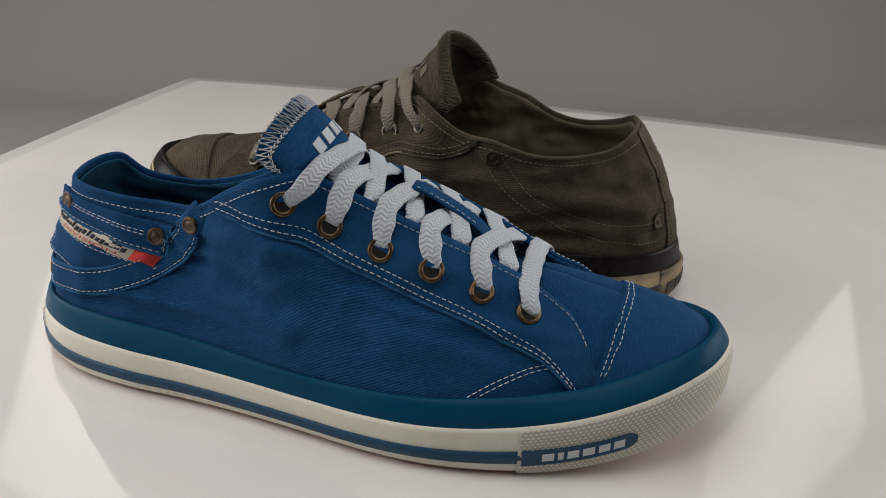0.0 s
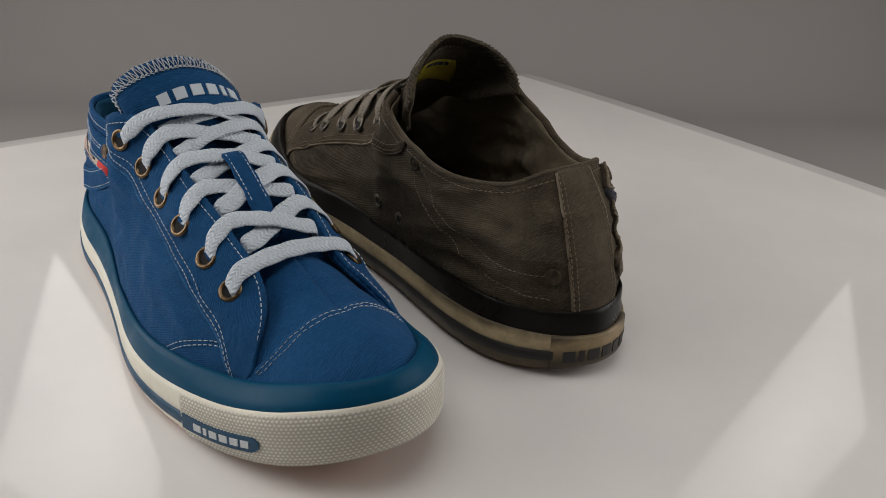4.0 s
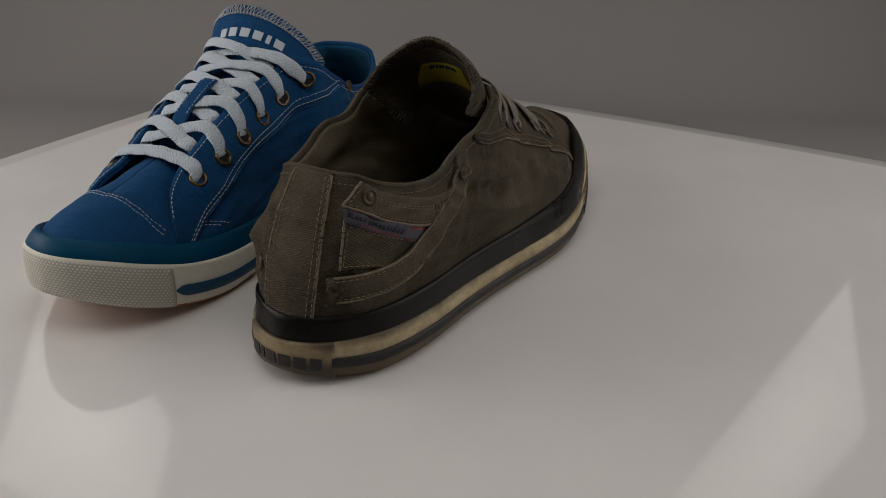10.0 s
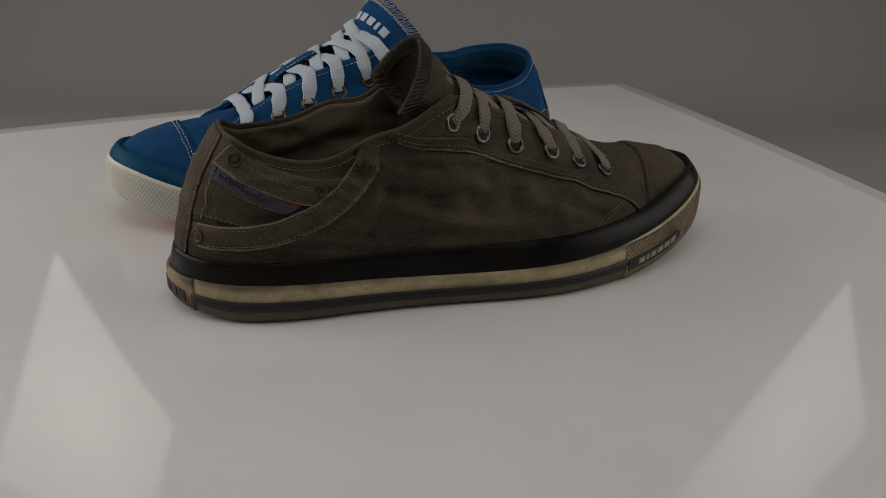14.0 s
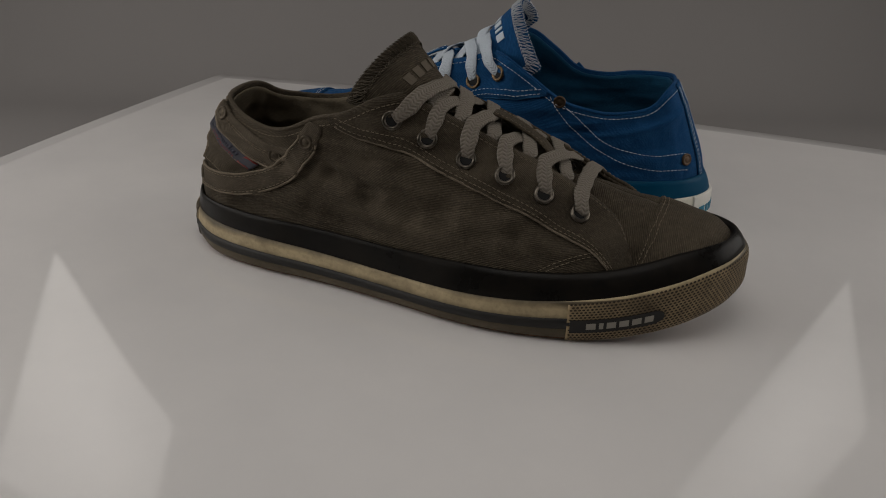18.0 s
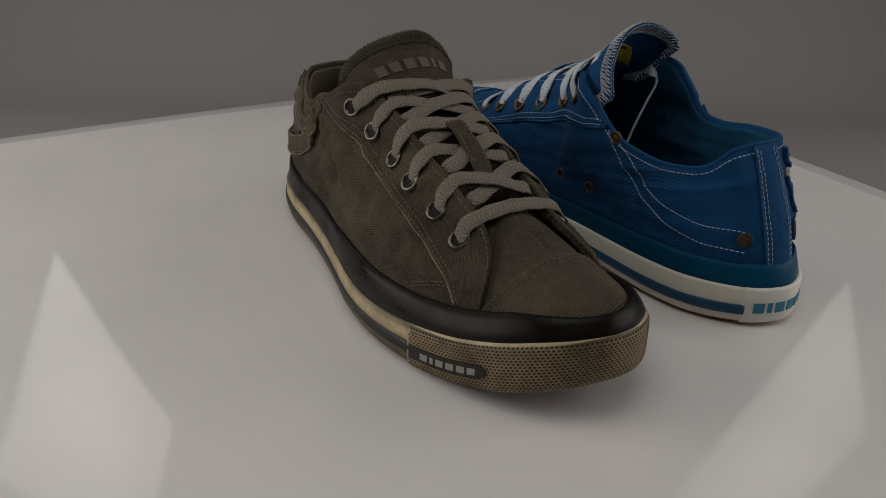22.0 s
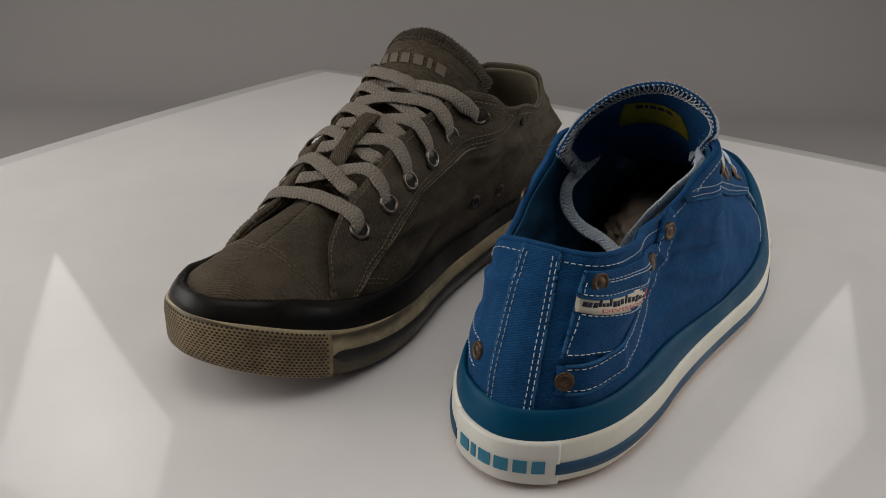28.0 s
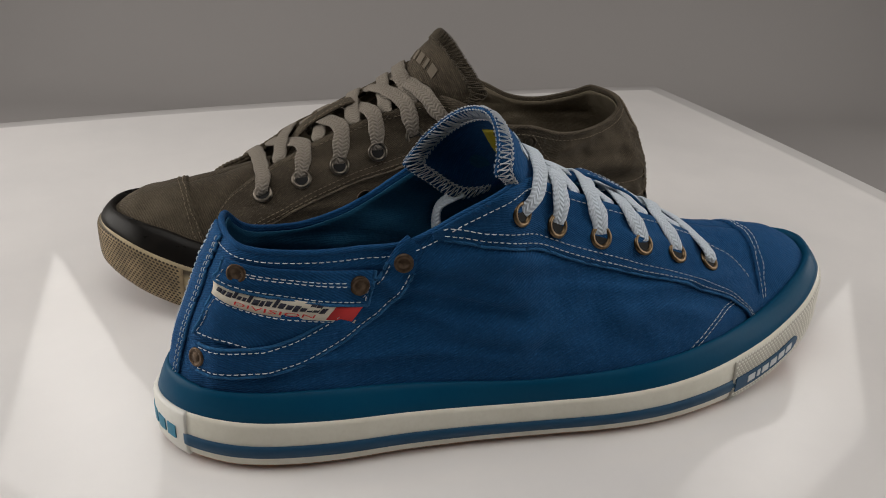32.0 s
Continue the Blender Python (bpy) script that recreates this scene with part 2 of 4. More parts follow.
        fade = max(0.0, min(1.0, 7 * (v - .15), 4 * (1.06 - v))) * min(1.0, 9 * (1.02 - abs(s)))
        w = noise.noise(Vector((p[0] * .022 + self.seed, p[1] * .03, p[2] * .055))) * 1.5
        w += noise.noise(Vector((p[0] * .06 + self.seed, p[1] * .05 + 7, p[2] * .13))) * 0.5
        fold = noise.noise(Vector((p[0] * .013 + self.seed * 2, p[1] * .02, p[2] * .085 + p[0] * .012)))
        w += 1.1 * (1 - 3.2 * min(abs(fold), .3125))
        calm = min(max((abs(s) - self.patch * .8) / .05, .3), 1.0)
        return p + n * (h + (w - .6) * self.crease * fade * calm + self.folds(s, v, p) * fade), n

    def folds(self, s, v, p):
        """Set folds with raised lips, and the pucker that a seam draws up beside it."""
        rel = p - self.run_a
        k = np.clip((rel * self.run_d).sum(1) / self.run_l, 0, 1)
        r = np.sqrt(((rel - self.run_d * k[:, None]) ** 2).sum(1)) / self.run_wide
        deep = self.run_deep * (.55 * np.exp(-((r - 1.9) / .9) ** 2) - np.exp(-r * r))
        out = float(np.clip(deep.sum(), -3.5, 2.0)) * (.75 + .5 * noise.noise(Vector((p[0] * .05, p[2] * .05, self.seed))))
        near = max(min((v - .8) * 8, 1.0), 1 - abs(abs(s) - self.patch - .012) / .03, 0.0) if abs(s) < .64 else 0.0
        if near > 0:
            out += .45 * near * noise.noise(Vector((p[0] * .17 + p[1] * .17, p[2] * .07, self.seed + 4))) + .2 * near * noise.noise(Vector((p[0] * .36, p[1] * .36, p[2] * .3)))
        return out * min(max((abs(s) - self.patch * .8) / .03, .12), 1.0)

    def nearest(self, target, s0, s1):
        if self.table is None:
            grid = [(s, v) for s in np.linspace(-1, 1, 401) for v in np.linspace(0.03, 0.985, 60)]
            self.table = (np.array(grid), np.array([self.raw(*g) for g in grid]))
        grid, points = self.table
        d = ((points - np.array(target, float)) ** 2).sum(1)
        d = np.where((grid[:, 0] >= min(s0, s1)) & (grid[:, 0] <= max(s0, s1)), d, 1e9)
        return tuple(grid[int(np.argmin(d))])

    def toe(self, u, v, h=0.0):
        """Point on the toe box: u from 0 (outer) to 1 (inner), v from the sole up to the ridge."""
        def foot(u):
            key = round(u, 5)
            if key not in self.toe_known:
                p, n = rim(TOE_A[0] + (TOE_A[1] - TOE_A[0]) * key)
                b = p - n * (4.5 + 5.0 * min(max((290 - p[0]) / 30, 0), 1))
                kx = 248 + (b[0] - 248) * 0.52
                zt = 71.0 - 0.2 * (kx - 250) - 0.0016 * max(kx - 280, 0) ** 2
                zb = wall_top(p[0]) - 3
                self.toe_known[key] = (np.array([*b, zb]), np.array([kx, 0.0, zt]), 1.0 - .28 * min(max((p[0] - 300) / 40, 0), 1))
            return self.toe_known[key]

        def raw(u, v):
            b, r, e = foot(u)
            f = max(math.sin(math.pi * v / 2), 0) ** e
            q = b * (1 - v) + r * v
            q[2] = b[2] + (r[2] - b[2]) * f
            return q
        p = raw(u, v)
        du = raw(min(u + .01, 1), v) - raw(max(u - .01, 0), v)
        dv = raw(u, min(v + .02, 1)) - raw(u, max(v - .02, 0))
        n = np.cross(dv, du)
        n /= max(np.linalg.norm(n), 1e-6)
        if np.dot(n, p - np.array([280.0, 0, 15.0])) < 0:
            n = -n
        f = min(max((v - .7) / .3, 0), 1)
        n = n * (1 - f) + np.array([.2, 0, .98]) * f
        n /= np.linalg.norm(n)
        w = noise.noise(Vector((p[0] * .03 + self.seed, p[1] * .03, 3))) * self.crease * min(1, 5 * v)
        w += .7 * noise.noise(Vector((p[0] * .09 + self.seed, p[1] * .05, 5))) * min(1, 5 * v)
        return p + n * (h + w), n


TOE_A = (a_outer(244), a_inner(244))
# ---- end of shape ----


# ---- mesh helpers ----
STRETCH = {"now": (1, 1, 1)}


def mesh_part(name, verts, faces, mat, parent, label="", uvs=None, smooth=True, turn=True, unit=None):
    """Links one mesh object, in the units of the shoe, under its parent."""
    k = U if unit is None else unit
    me = bpy.data.meshes.new(name)
    grow = STRETCH["now"] if unit is None else (1, 1, 1)
    me.from_pydata([tuple(float(c) * k * g for c, g in zip(v, grow)) for v in verts], [], [tuple(f) for f in faces])
    if uvs is not None:
        layer = me.uv_layers.new(name="UVMap")
        flat = np.array(uvs, float)[[l.vertex_index for l in me.loops]] * k
        layer.data.foreach_set("uv", flat.ravel())
    if turn:
        bm = bmesh.new()
        bm.from_mesh(me)
        bmesh.ops.recalc_face_normals(bm, faces=bm.faces)
        bm.to_mesh(me)
        bm.free()
    if smooth:
        me.shade_smooth()
    me.materials.append(mat)
    ob = new(name, me)
    ob.parent = parent
    if label:
        tagged(ob, label)
    return ob


def grid_faces(nu, nv, base=0, wrap=False):
    f = []
    for i in range(nu if wrap else nu - 1):
        for j in range(nv - 1):
            a, b = base + i * nv + j, base + ((i + 1) % nu) * nv + j
            f.append((a, b, b + 1, a + 1))
    return f


def slab(fn, nu, nv, outer, inner):
    """A closed sheet with thickness. fn(i/nu, j/nv, h) gives a point."""
    top = [fn(i / (nu - 1), j / (nv - 1), outer) for i in range(nu) for j in range(nv)]
    low = [fn(i / (nu - 1), j / (nv - 1), inner) for i in range(nu) for j in range(nv)]
    n = nu * nv
    faces = grid_faces(nu, nv) + [tuple(reversed(f)) for f in grid_faces(nu, nv, n)]
    for j in range(nv - 1):
        faces += [(j, j + 1, n + j + 1, n + j), ((nu - 1) * nv + j, n + (nu - 1) * nv + j, n + (nu - 1) * nv + j + 1, (nu - 1) * nv + j + 1)]
    for i in range(nu - 1):
        faces += [(i * nv, n + i * nv, n + (i + 1) * nv, (i + 1) * nv), (i * nv + nv - 1, (i + 1) * nv + nv - 1, n + (i + 1) * nv + nv - 1, n + i * nv + nv - 1)]
    verts = np.array(top + low)
    g = verts[:n].reshape(nu, nv, 3)
    uu = np.concatenate([[0], np.cumsum(np.linalg.norm(np.diff(g[:, nv // 2], axis=0), axis=1))])
    vv = np.concatenate([[0], np.cumsum(np.linalg.norm(np.diff(g[nu // 2], axis=0), axis=1))])
    uv = np.array([(uu[i], vv[j]) for i in range(nu) for j in range(nv)] * 2)
    return verts, faces, uv


def sweep_rim(a0, a1, n, profile, wrap=False):
    """Rings of (inset, z) carried along the sole's outline."""
    verts, uv = [], []
    for i in range(n):
        a = a0 + (a1 - a0) * i / (n if wrap else n - 1)
        p, nn = rim(a)
        ring = profile(a, p)
        run = 0
        last = None
        for inset, z in ring:
            q = p - nn * inset
            verts.append((q[0], q[1], z))
            run += math.hypot(inset - last[0], z - last[1]) if last else 0
            last = (inset, z)
            uv.append((a * RIM_LEN, run))
    m = len(ring)
    faces = []
    for i in range(n if wrap else n - 1):
        for j in range(m):
            k = (j + 1) % m
            b = (i + 1) % n
            faces.append((i * m + j, b * m + j, b * m + k, i * m + k))
    if not wrap:
        faces += [tuple(range(m)), tuple(reversed(range((n - 1) * m, n * m)))]
    return verts, faces, uv


def tube(points, radius, sides=8, closed=False):
    p = np.array(points, float)
    n = len(p)
    t = np.gradient(p, axis=0)
    if closed:
        t = np.roll(p, -1, 0) - np.roll(p, 1, 0)
    verts, uv, run = [], [], 0
    for i in range(n):
        d = t[i] / max(np.linalg.norm(t[i]), 1e-9)
        ref = np.array([0, 0, 1.0]) if abs(d[2]) < .9 else np.array([1.0, 0, 0])
        x = np.cross(d, ref)
        x /= np.linalg.norm(x)
        y = np.cross(x, d)
        if i:
            run += np.linalg.norm(p[i] - p[i - 1])
        for k in range(sides):
            w = 2 * math.pi * k / sides
            verts.append(p[i] + (x * math.cos(w) + y * math.sin(w)) * radius)
            uv.append((run, k * radius))
    faces = []
    for i in range(n if closed else n - 1):
        for k in range(sides):
            b, c = (i + 1) % n, (k + 1) % sides
            faces.append((i * sides + k, b * sides + k, b * sides + c, i * sides + c))
    if not closed:
        faces += [tuple(range(sides)), tuple(range((n - 1) * sides, n * sides))]
    return verts, faces, uv


def stitches(path, length=2.1, gap=0.8, wide=0.46, high=0.4, lean=0.0):
    """Thread along a path of (point, normal): one small raised loop after another."""
    pts = np.array([q[0] for q in path])
    nrm = np.array([q[1] for q in path])
    s = np.concatenate([[0], np.cumsum(np.linalg.norm(np.diff(pts, axis=0), axis=1))])
    verts, faces = [], []
    at = 0.6
    at_pt = lambda k: np.array([np.interp(k, s, pts[:, j]) for j in range(3)])
    at_n = lambda k: np.array([np.interp(k, s, nrm[:, j]) for j in range(3)])
    while at + length < s[-1]:
        ln = length * random.uniform(.88, 1.08)
        a, b = at_pt(at), at_pt(min(at + ln, s[-1]))
        n = at_n(at + ln / 2)
        n /= np.linalg.norm(n)
        d = (b - a) / max(np.linalg.norm(b - a), 1e-9)
        x = np.cross(d, n)
        b = b + x * lean * ln
        k = len(verts)
        for f, w, h in ((0, .5, -.25), (.2, 1, .8), (.8, 1, .8), (1, .5, -.25)):
            c = a + (b - a) * f
            verts += [c - x * wide * w / 2 + n * (h * high - .1), c + n * (h * high + .2), c + x * wide * w / 2 + n * (h * high - .1)]
        for i in range(3):
            for j in range(2):
                q = k + i * 3 + j
                faces.append((q, q + 1, q + 4, q + 3))
        at += ln + gap * random.uniform(.8, 1.2)
    return verts, faces


def ribbon(points, normals, width, thick, n=36, taper=0.0):
    """A flat lace with rounded edges along a smooth path."""
    c = spline([(*p, *m) for p, m in zip(points, normals)], n)
    p, m = c[:, :3], c[:, 3:]
    t = np.gradient(p, axis=0)
    verts, uv, run = [], [], 0
    prof = ((-.5, 0), (-.42, .42), (-.15, .5), (.15, .5), (.42, .42), (.5, 0), (.42, -.42), (0, -.5), (-.42, -.42))
    for i in range(n):
        d = t[i] / np.linalg.norm(t[i])
        z = m[i] - d * np.dot(m[i], d)
        z /= np.linalg.norm(z)
        x = np.cross(d, z)
        if i:
            run += np.linalg.norm(p[i] - p[i - 1])
        e = min(i, n - 1 - i) / (n - 1)
        w = width * (1 - taper * max(0, 1 - e / .16)) * (1 + .05 * math.sin(i * .9))
        for a, b in prof:
            verts.append(p[i] + x * a * w + z * b * thick)
            uv.append((run, a * w))
    k = len(prof)
    faces = [(i * k + j, (i + 1) * k + j, (i + 1) * k + (j + 1) % k, i * k + (j + 1) % k) for i in range(n - 1) for j in range(k)]
    faces += [tuple(range(k)), tuple(range((n - 1) * k, n * k))]
    return verts, faces, uv


def frame_of(n):
    n = np.array(n, float) / np.linalg.norm(n)
    x = np.cross((0, 0, 1.0), n) if abs(n[2]) < .95 else np.array([1.0, 0, 0])
    x /= np.linalg.norm(x)
    return x, np.cross(n, x), n


def lathe(p, n, rings, sides=20):
    """A turned piece about the normal n at p; rings of (radius, height)."""
    x, y, z = frame_of(n)
    verts = [p + (x * math.cos(w) + y * math.sin(w)) * r + z * h for r, h in rings for w in (2 * math.pi * k / sides for k in range(sides))]
    faces = []
    for i in range(len(rings) - 1):
        for k in range(sides):
            faces.append((i * sides + k, i * sides + (k + 1) % sides, (i + 1) * sides + (k + 1) % sides, (i + 1) * sides + k))
    if rings[0][0] > 0.01 and rings[-1] != rings[0]:
        faces.append(tuple(range((len(rings) - 1) * sides, len(rings) * sides)))
    return verts, faces


def bars(place, count, width, height, gap, thick, name, mat, parent, label=""):
    """Plain little blocks in a row in place of a maker's lettering. place(u, v, h) gives a point; u along, v up."""
    wide = [width * (1.12, .5, 1.06, 1.1, 1.06, 1.0)[i % 6] for i in range(count)]
    u0 = -(sum(wide) + gap * (count - 1)) / 2
    for w in wide:
        verts = [place(u0 + du * w, dv * height, h) for h in (-.3, thick) for du, dv in ((0, -.5), (.5, -.5), (1, -.5), (1, .5), (.5, .5), (0, .5))]
        faces = [(6, 7, 10, 11), (7, 8, 9, 10)] + [(j, (j + 1) % 6, 6 + (j + 1) % 6, 6 + j) for j in range(6)]
        mesh_part(name, verts, faces, mat, parent, label, smooth=False)
        u0 += w + gap


def letters(place, word, name, mat, parent):
    """A word laid on a surface; place(u, w, h) takes u along the word and w up it, from 0 to 1."""
    text = bpy.data.curves.new(name, "FONT")
    text.body, text.resolution_u = word, 2
    maker = new(name, text)
    flat = bpy.data.meshes.new_from_object(maker)
    v = np.array([q.co for q in flat.vertices])
    lo, hi = v.min(0), v.max(0)
    faces = [tuple(q.vertices) for q in flat.polygons]
    bpy.data.objects.remove(maker)
    mesh_part(name, [place((a - lo[0]) / (hi[0] - lo[0]), (b - lo[1]) / (hi[1] - lo[1]), .12) for a, b, _ in v], faces, mat, parent, "small red printed word", smooth=False, turn=False)


# ---- the sneaker ----
def sneaker(form, m, label):
    shoe = new("sneaker")
    shoe.empty_display_size = 0.03
    tagged(shoe, label, "shoe", "pair of unlike sneakers")
    F = form

    def rim_span(y):
        """The stretch of outline at the heel within y of the middle."""
        i = next(k for k in range(200) if abs(RIM[k, 1]) > y)
        return i / 1200

    heel_a = rim_span(23.5)
    # sole
    n = 150
    rings = [[], [], [], []]
    for i in range(n):
        a = i / n
        p, nn = rim(a)
        z = spring(p[0])
        for k, (inset, up) in enumerate(((7, 0.0), (3.0, 0.3), (1.4, 1.6), (1.2, 4.0))):
            q = p - nn * inset
            rings[k].append((q[0], q[1], z + up))
    verts = sum(rings, [])
    faces = [(k * n + i, k * n + (i + 1) % n, (k + 1) * n + (i + 1) % n, (k + 1) * n + i) for k in range(3) for i in range(n)]
    for base in (0, 3 * n):
        faces += [(base + i, base + i + 1, base + n - i - 1, base + (n - i) % n) for i in range(0, n // 2)]
    faces = [f for f in faces if len(set(f)) == len(f)]
    mesh_part("outsole", verts, faces, m["outsole"], shoe, m["outsole_label"])

    def wall(a, p):
        z, t = spring(p[0]), wall_top(p[0])
        d = t - z
        return [(1.6, z + 1.5), (.5, z + .15 * d), (0.1, z + .3 * d), (0.0, z + .55 * d), (.35, t - 2.0), (.9, t - .4), (2.0, t), (4.6, t - .2), (6, z + .5 * d), (5, z + 1.5)]
    mesh_part("midsole", *(lambda r: (r[0], r[1], m["wall"], shoe, m["wall_label"], r[2]))(sweep_rim(0, 1, 260, wall, True)))

    a_logo, a_end = a_outer(258), a_inner(299)

    def stripe(a, p):
        z, t = spring(p[0]), wall_top(p[0])
        d = t - z
        c = m["stripe_at"] * d
        e = .13 * d * math.sqrt(min(1.0, abs(a - a_end) * RIM_LEN / 5 + .02))
        return [(1.0, z + c - e), (-.6, z + c - e * .95), (-.85, z + c), (-.6, z + c + e * .95), (1.0, z + c + e)]
    for a0, a1 in ((heel_a - .002, a_logo + .004), (1 - heel_a + .002, a_end)):
        v, f, uv = sweep_rim(a0, a1, 110, stripe)
        mesh_part("sole_stripe", v, f, m["stripe"], shoe, m["stripe_label"], uv)

    # toe bumper with its raised dots
    a0, a1 = a_logo, a_inner(300)
    nu, nv = 110, 9

    def bump_at(a, k, out):
        p, nn = rim(a)
        z, t = spring(p[0]), wall_top(p[0])
        q = p + nn * (.75 + out - 2.0 * (2 * k - 1) ** 6)
        return np.array([q[0], q[1], z + .6 + (t - z - .9) * k])
    verts, uv = [], []
    for i in range(nu):
        a = a0 + (a1 - a0) * i / (nu - 1)
        for j in range(nv):
            verts.append(bump_at(a, j / (nv - 1), 0))
            uv.append((a * RIM_LEN, verts[-1][2]))
    top = len(verts)
    for i in range(nu):
        a = a0 + (a1 - a0) * i / (nu - 1)
        p, nn = rim(a)
        z, t = spring(p[0]), wall_top(p[0])
        for j in range(nv):
            q = p - nn * 3.2
            verts.append((q[0], q[1], z + .6 + (t - z - .9) * j / (nv - 1)))
            uv.append((0, 0))
    faces = grid_faces(nu, nv) + [tuple(reversed(f)) for f in grid_faces(nu, nv, top)]
    for i in range(nu - 1):
        faces += [(i * nv, top + i * nv, top + (i + 1) * nv, (i + 1) * nv), (i * nv + nv - 1, (i + 1) * nv + nv - 1, top + (i + 1) * nv + nv - 1, top + i * nv + nv - 1)]
    for j in range(nv - 1):
        faces += [(j, j + 1, top + j + 1, top + j), ((nu - 1) * nv + j, top + (nu - 1) * nv + j, top + (nu - 1) * nv + j + 1, (nu - 1) * nv + j + 1)]
    bumper = mesh_part("toe_bumper", verts, faces, m["bumper"], shoe, m["bumper_label"], uv)
    dv, df = [], []
    cols = int((a1 - a0) * RIM_LEN / 2.15)
    for r in range(15):
        for c in range(cols - 1):
            a = a0 + (a1 - a0) * (c + .75 + .5 * (r % 2)) / (cols + .5)
            k = .06 + .88 * r / 14
            b = len(dv)
            for w in range(6):
                g = math.pi * w / 3 + .52
                dv.append(bump_at(a + m["dot_wide"] * math.cos(g) / RIM_LEN, k + m["dot_tall"] * math.sin(g) / 24, m["dot_foot"]))
            dv.append(bump_at(a, k, m["dot_high"]))
            df += [(b + w, b + (w + 1) % 6, b + 6) for w in range(6)]
    tagged(mesh_part("bumper_dots", dv, df, m["dots"], bumper, m["dots_label"], turn=False), kind="stuff")

    def on_rim(a_mid, frac, proud):
        def place(u, v, h):
            p, nn = rim(a_mid + u / RIM_LEN)
            z, t = spring(p[0]), wall_top(p[0])
            q = p + nn * (proud + h)
            return (q[0], q[1], z + frac * (t - z) + v)
        return place
    # emblem plate on the bumper's outer side
    a_mid = (a_outer(260) + a_outer(305)) / 2
    place = on_rim(a_mid, .42, 1.2)
    half = (a_outer(305) - a_outer(259)) * RIM_LEN / 2
    nseg = 24
    verts = []
    for h in (-1.5, 0.25):
        for i in range(nseg + 1):
            u = -half + 2 * half * i / nseg
            e = 3.7 * (1 - max(0, (u - half + 5) / 5) ** 2 * .6)
            verts += [place(u, -e, h), place(u, e, h)]
    q = 2 * (nseg + 1)
    faces = []
    for i in range(nseg):
        k = 2 * i
        faces += [(k, k + 2, k + 3, k + 1), (q + k, q + k + 1, q + k + 3, q + k + 2), (k, q + k, q + k + 2, k + 2), (k + 1, k + 3, q + k + 3, q + k + 1)]
    faces += [(0, 1, q + 1, q), (q - 2, 2 * q - 2, 2 * q - 1, q - 1)]
    plate = mesh_part("emblem_plate", verts, faces, m["stripe"], bumper, m["stripe_label"], smooth=False)
    bars(lambda u, w, h: place(u + 1.5, w, h + .3), 6, 4.4, 3.4, 1.7, .3, "emblem_block", m["emblem_side"], bumper, "pale plain block")

    # heel tab
    def tab(a, p):
        z, t = spring(p[0]), wall_top(p[0])
        return [(3, z + .8), (.3, z + 1.2), (-.4, z + 3), (-.55, t * .6), (-.45, t - 1.4), (.25, t - .2), (2.5, t + .1)]
    v, f, uv = sweep_rim(-heel_a, heel_a, 40, tab)
    heel_tab = mesh_part("heel_tab", v, f, m["tab"], shoe, m["tab_label"], uv)
    place = on_rim(0.0, m["emblem_at"], .7)
    bars(place, 6, 5.4, 6.0, 1.9, .3, "emblem_block", m["emblem_heel"], heel_tab, m["emblem_label"])

    # coloured rubber band above the white wall
    def band(a, p):
        t = wall_top(p[0])
        k = min(max((p[0] - 240) / 55, 0), 1)
        k = k * k * (3 - 2 * k)
        f = min(max((p[0] - 312) / 28, 0), 1)
        dz = 11.0 + (m["band_high"] - 2) * math.sin(math.pi * min(max((p[0] - 60) / 215, 0), 1)) - 4.5 * f - m["band_toe"] * k * (1 - f)
        dx = 5.2 + 3.6 * k - 2.5 * f
        s = -a / A_OUT if a < A_OUT else (1 - a) / (1 - A_IN)
        if a < A_OUT or a > A_IN:
            canvas_at = F.raw(s, (dz + 2) / F.ends(s)[1][2])
            q = min(max((abs(s) - .86) / .12, 0), 1)
            dx = dx * q + (float(np.dot(p - canvas_at[:2], rim(a)[1])) - 2.9) * (1 - q)
        return [(1.8, t - 2), (1.7, t + .3), (2.0 + .2 * dx, t + dz * .45), (1.6 + .55 * dx, t + dz * .8), (1.4 + .85 * dx, t + dz + .6), (1.8 + dx, t + dz + .9), (2.6 + dx, t + dz), (6 + dx, t + dz - 5), (7, t - 3)]
    v, f, uv = sweep_rim(0, 1, 240, band, True)
    mesh_part("foxing_band", v, f, m["band"], shoe, m["band_label"], uv)

    # canvas quarters, lining, toe
    quarter = mesh_part("quarter", *(lambda r: (r[0], r[1], m["canvas"], shoe, m["canvas_label"], r[2]))(
        slab(lambda i, j, h: F.side(2 * i - 1, j, h)[0], 320, 46, 0.0, -2.2)))
    mesh_part("lining", *(lambda r: (r[0], r[1], m["lining"], shoe, "", r[2]))(
        slab(lambda i, j, h: F.side((2 * i - 1) * .93, j * .985, h)[0], 220, 26, -3.0, -3.7)))
    vamp = mesh_part("vamp", *(lambda r: (r[0], r[1], m["canvas"], shoe, "", r[0][:, [1, 0]]))(
        slab(lambda i, j, h: F.toe(i, j, h)[0], 90, 26, 0.0, -2.0)))
    seam_x = lambda y: 284.5 + 8 * (1 - min(abs(y) / 38, 1) ** 2)

    def toe_at(u, x_off=0.0):
        """The v at which the toe box meets the cap's seam."""
        best, bv = 1e9, 0
        for v in np.linspace(0, 1, 120):
            p = F.toe(u, v)[0]
            d = abs(p[0] - seam_x(p[1]) - x_off)
            if d < best:
                best, bv = d, v
        return bv
    us = np.linspace(0, 1, 121)
    inside = [u for u in us if F.toe(u, .05)[0][0] > seam_x(F.toe(u, .05)[0][1])]
    u0, u1 = inside[0], inside[-1]
    cap_v = {}

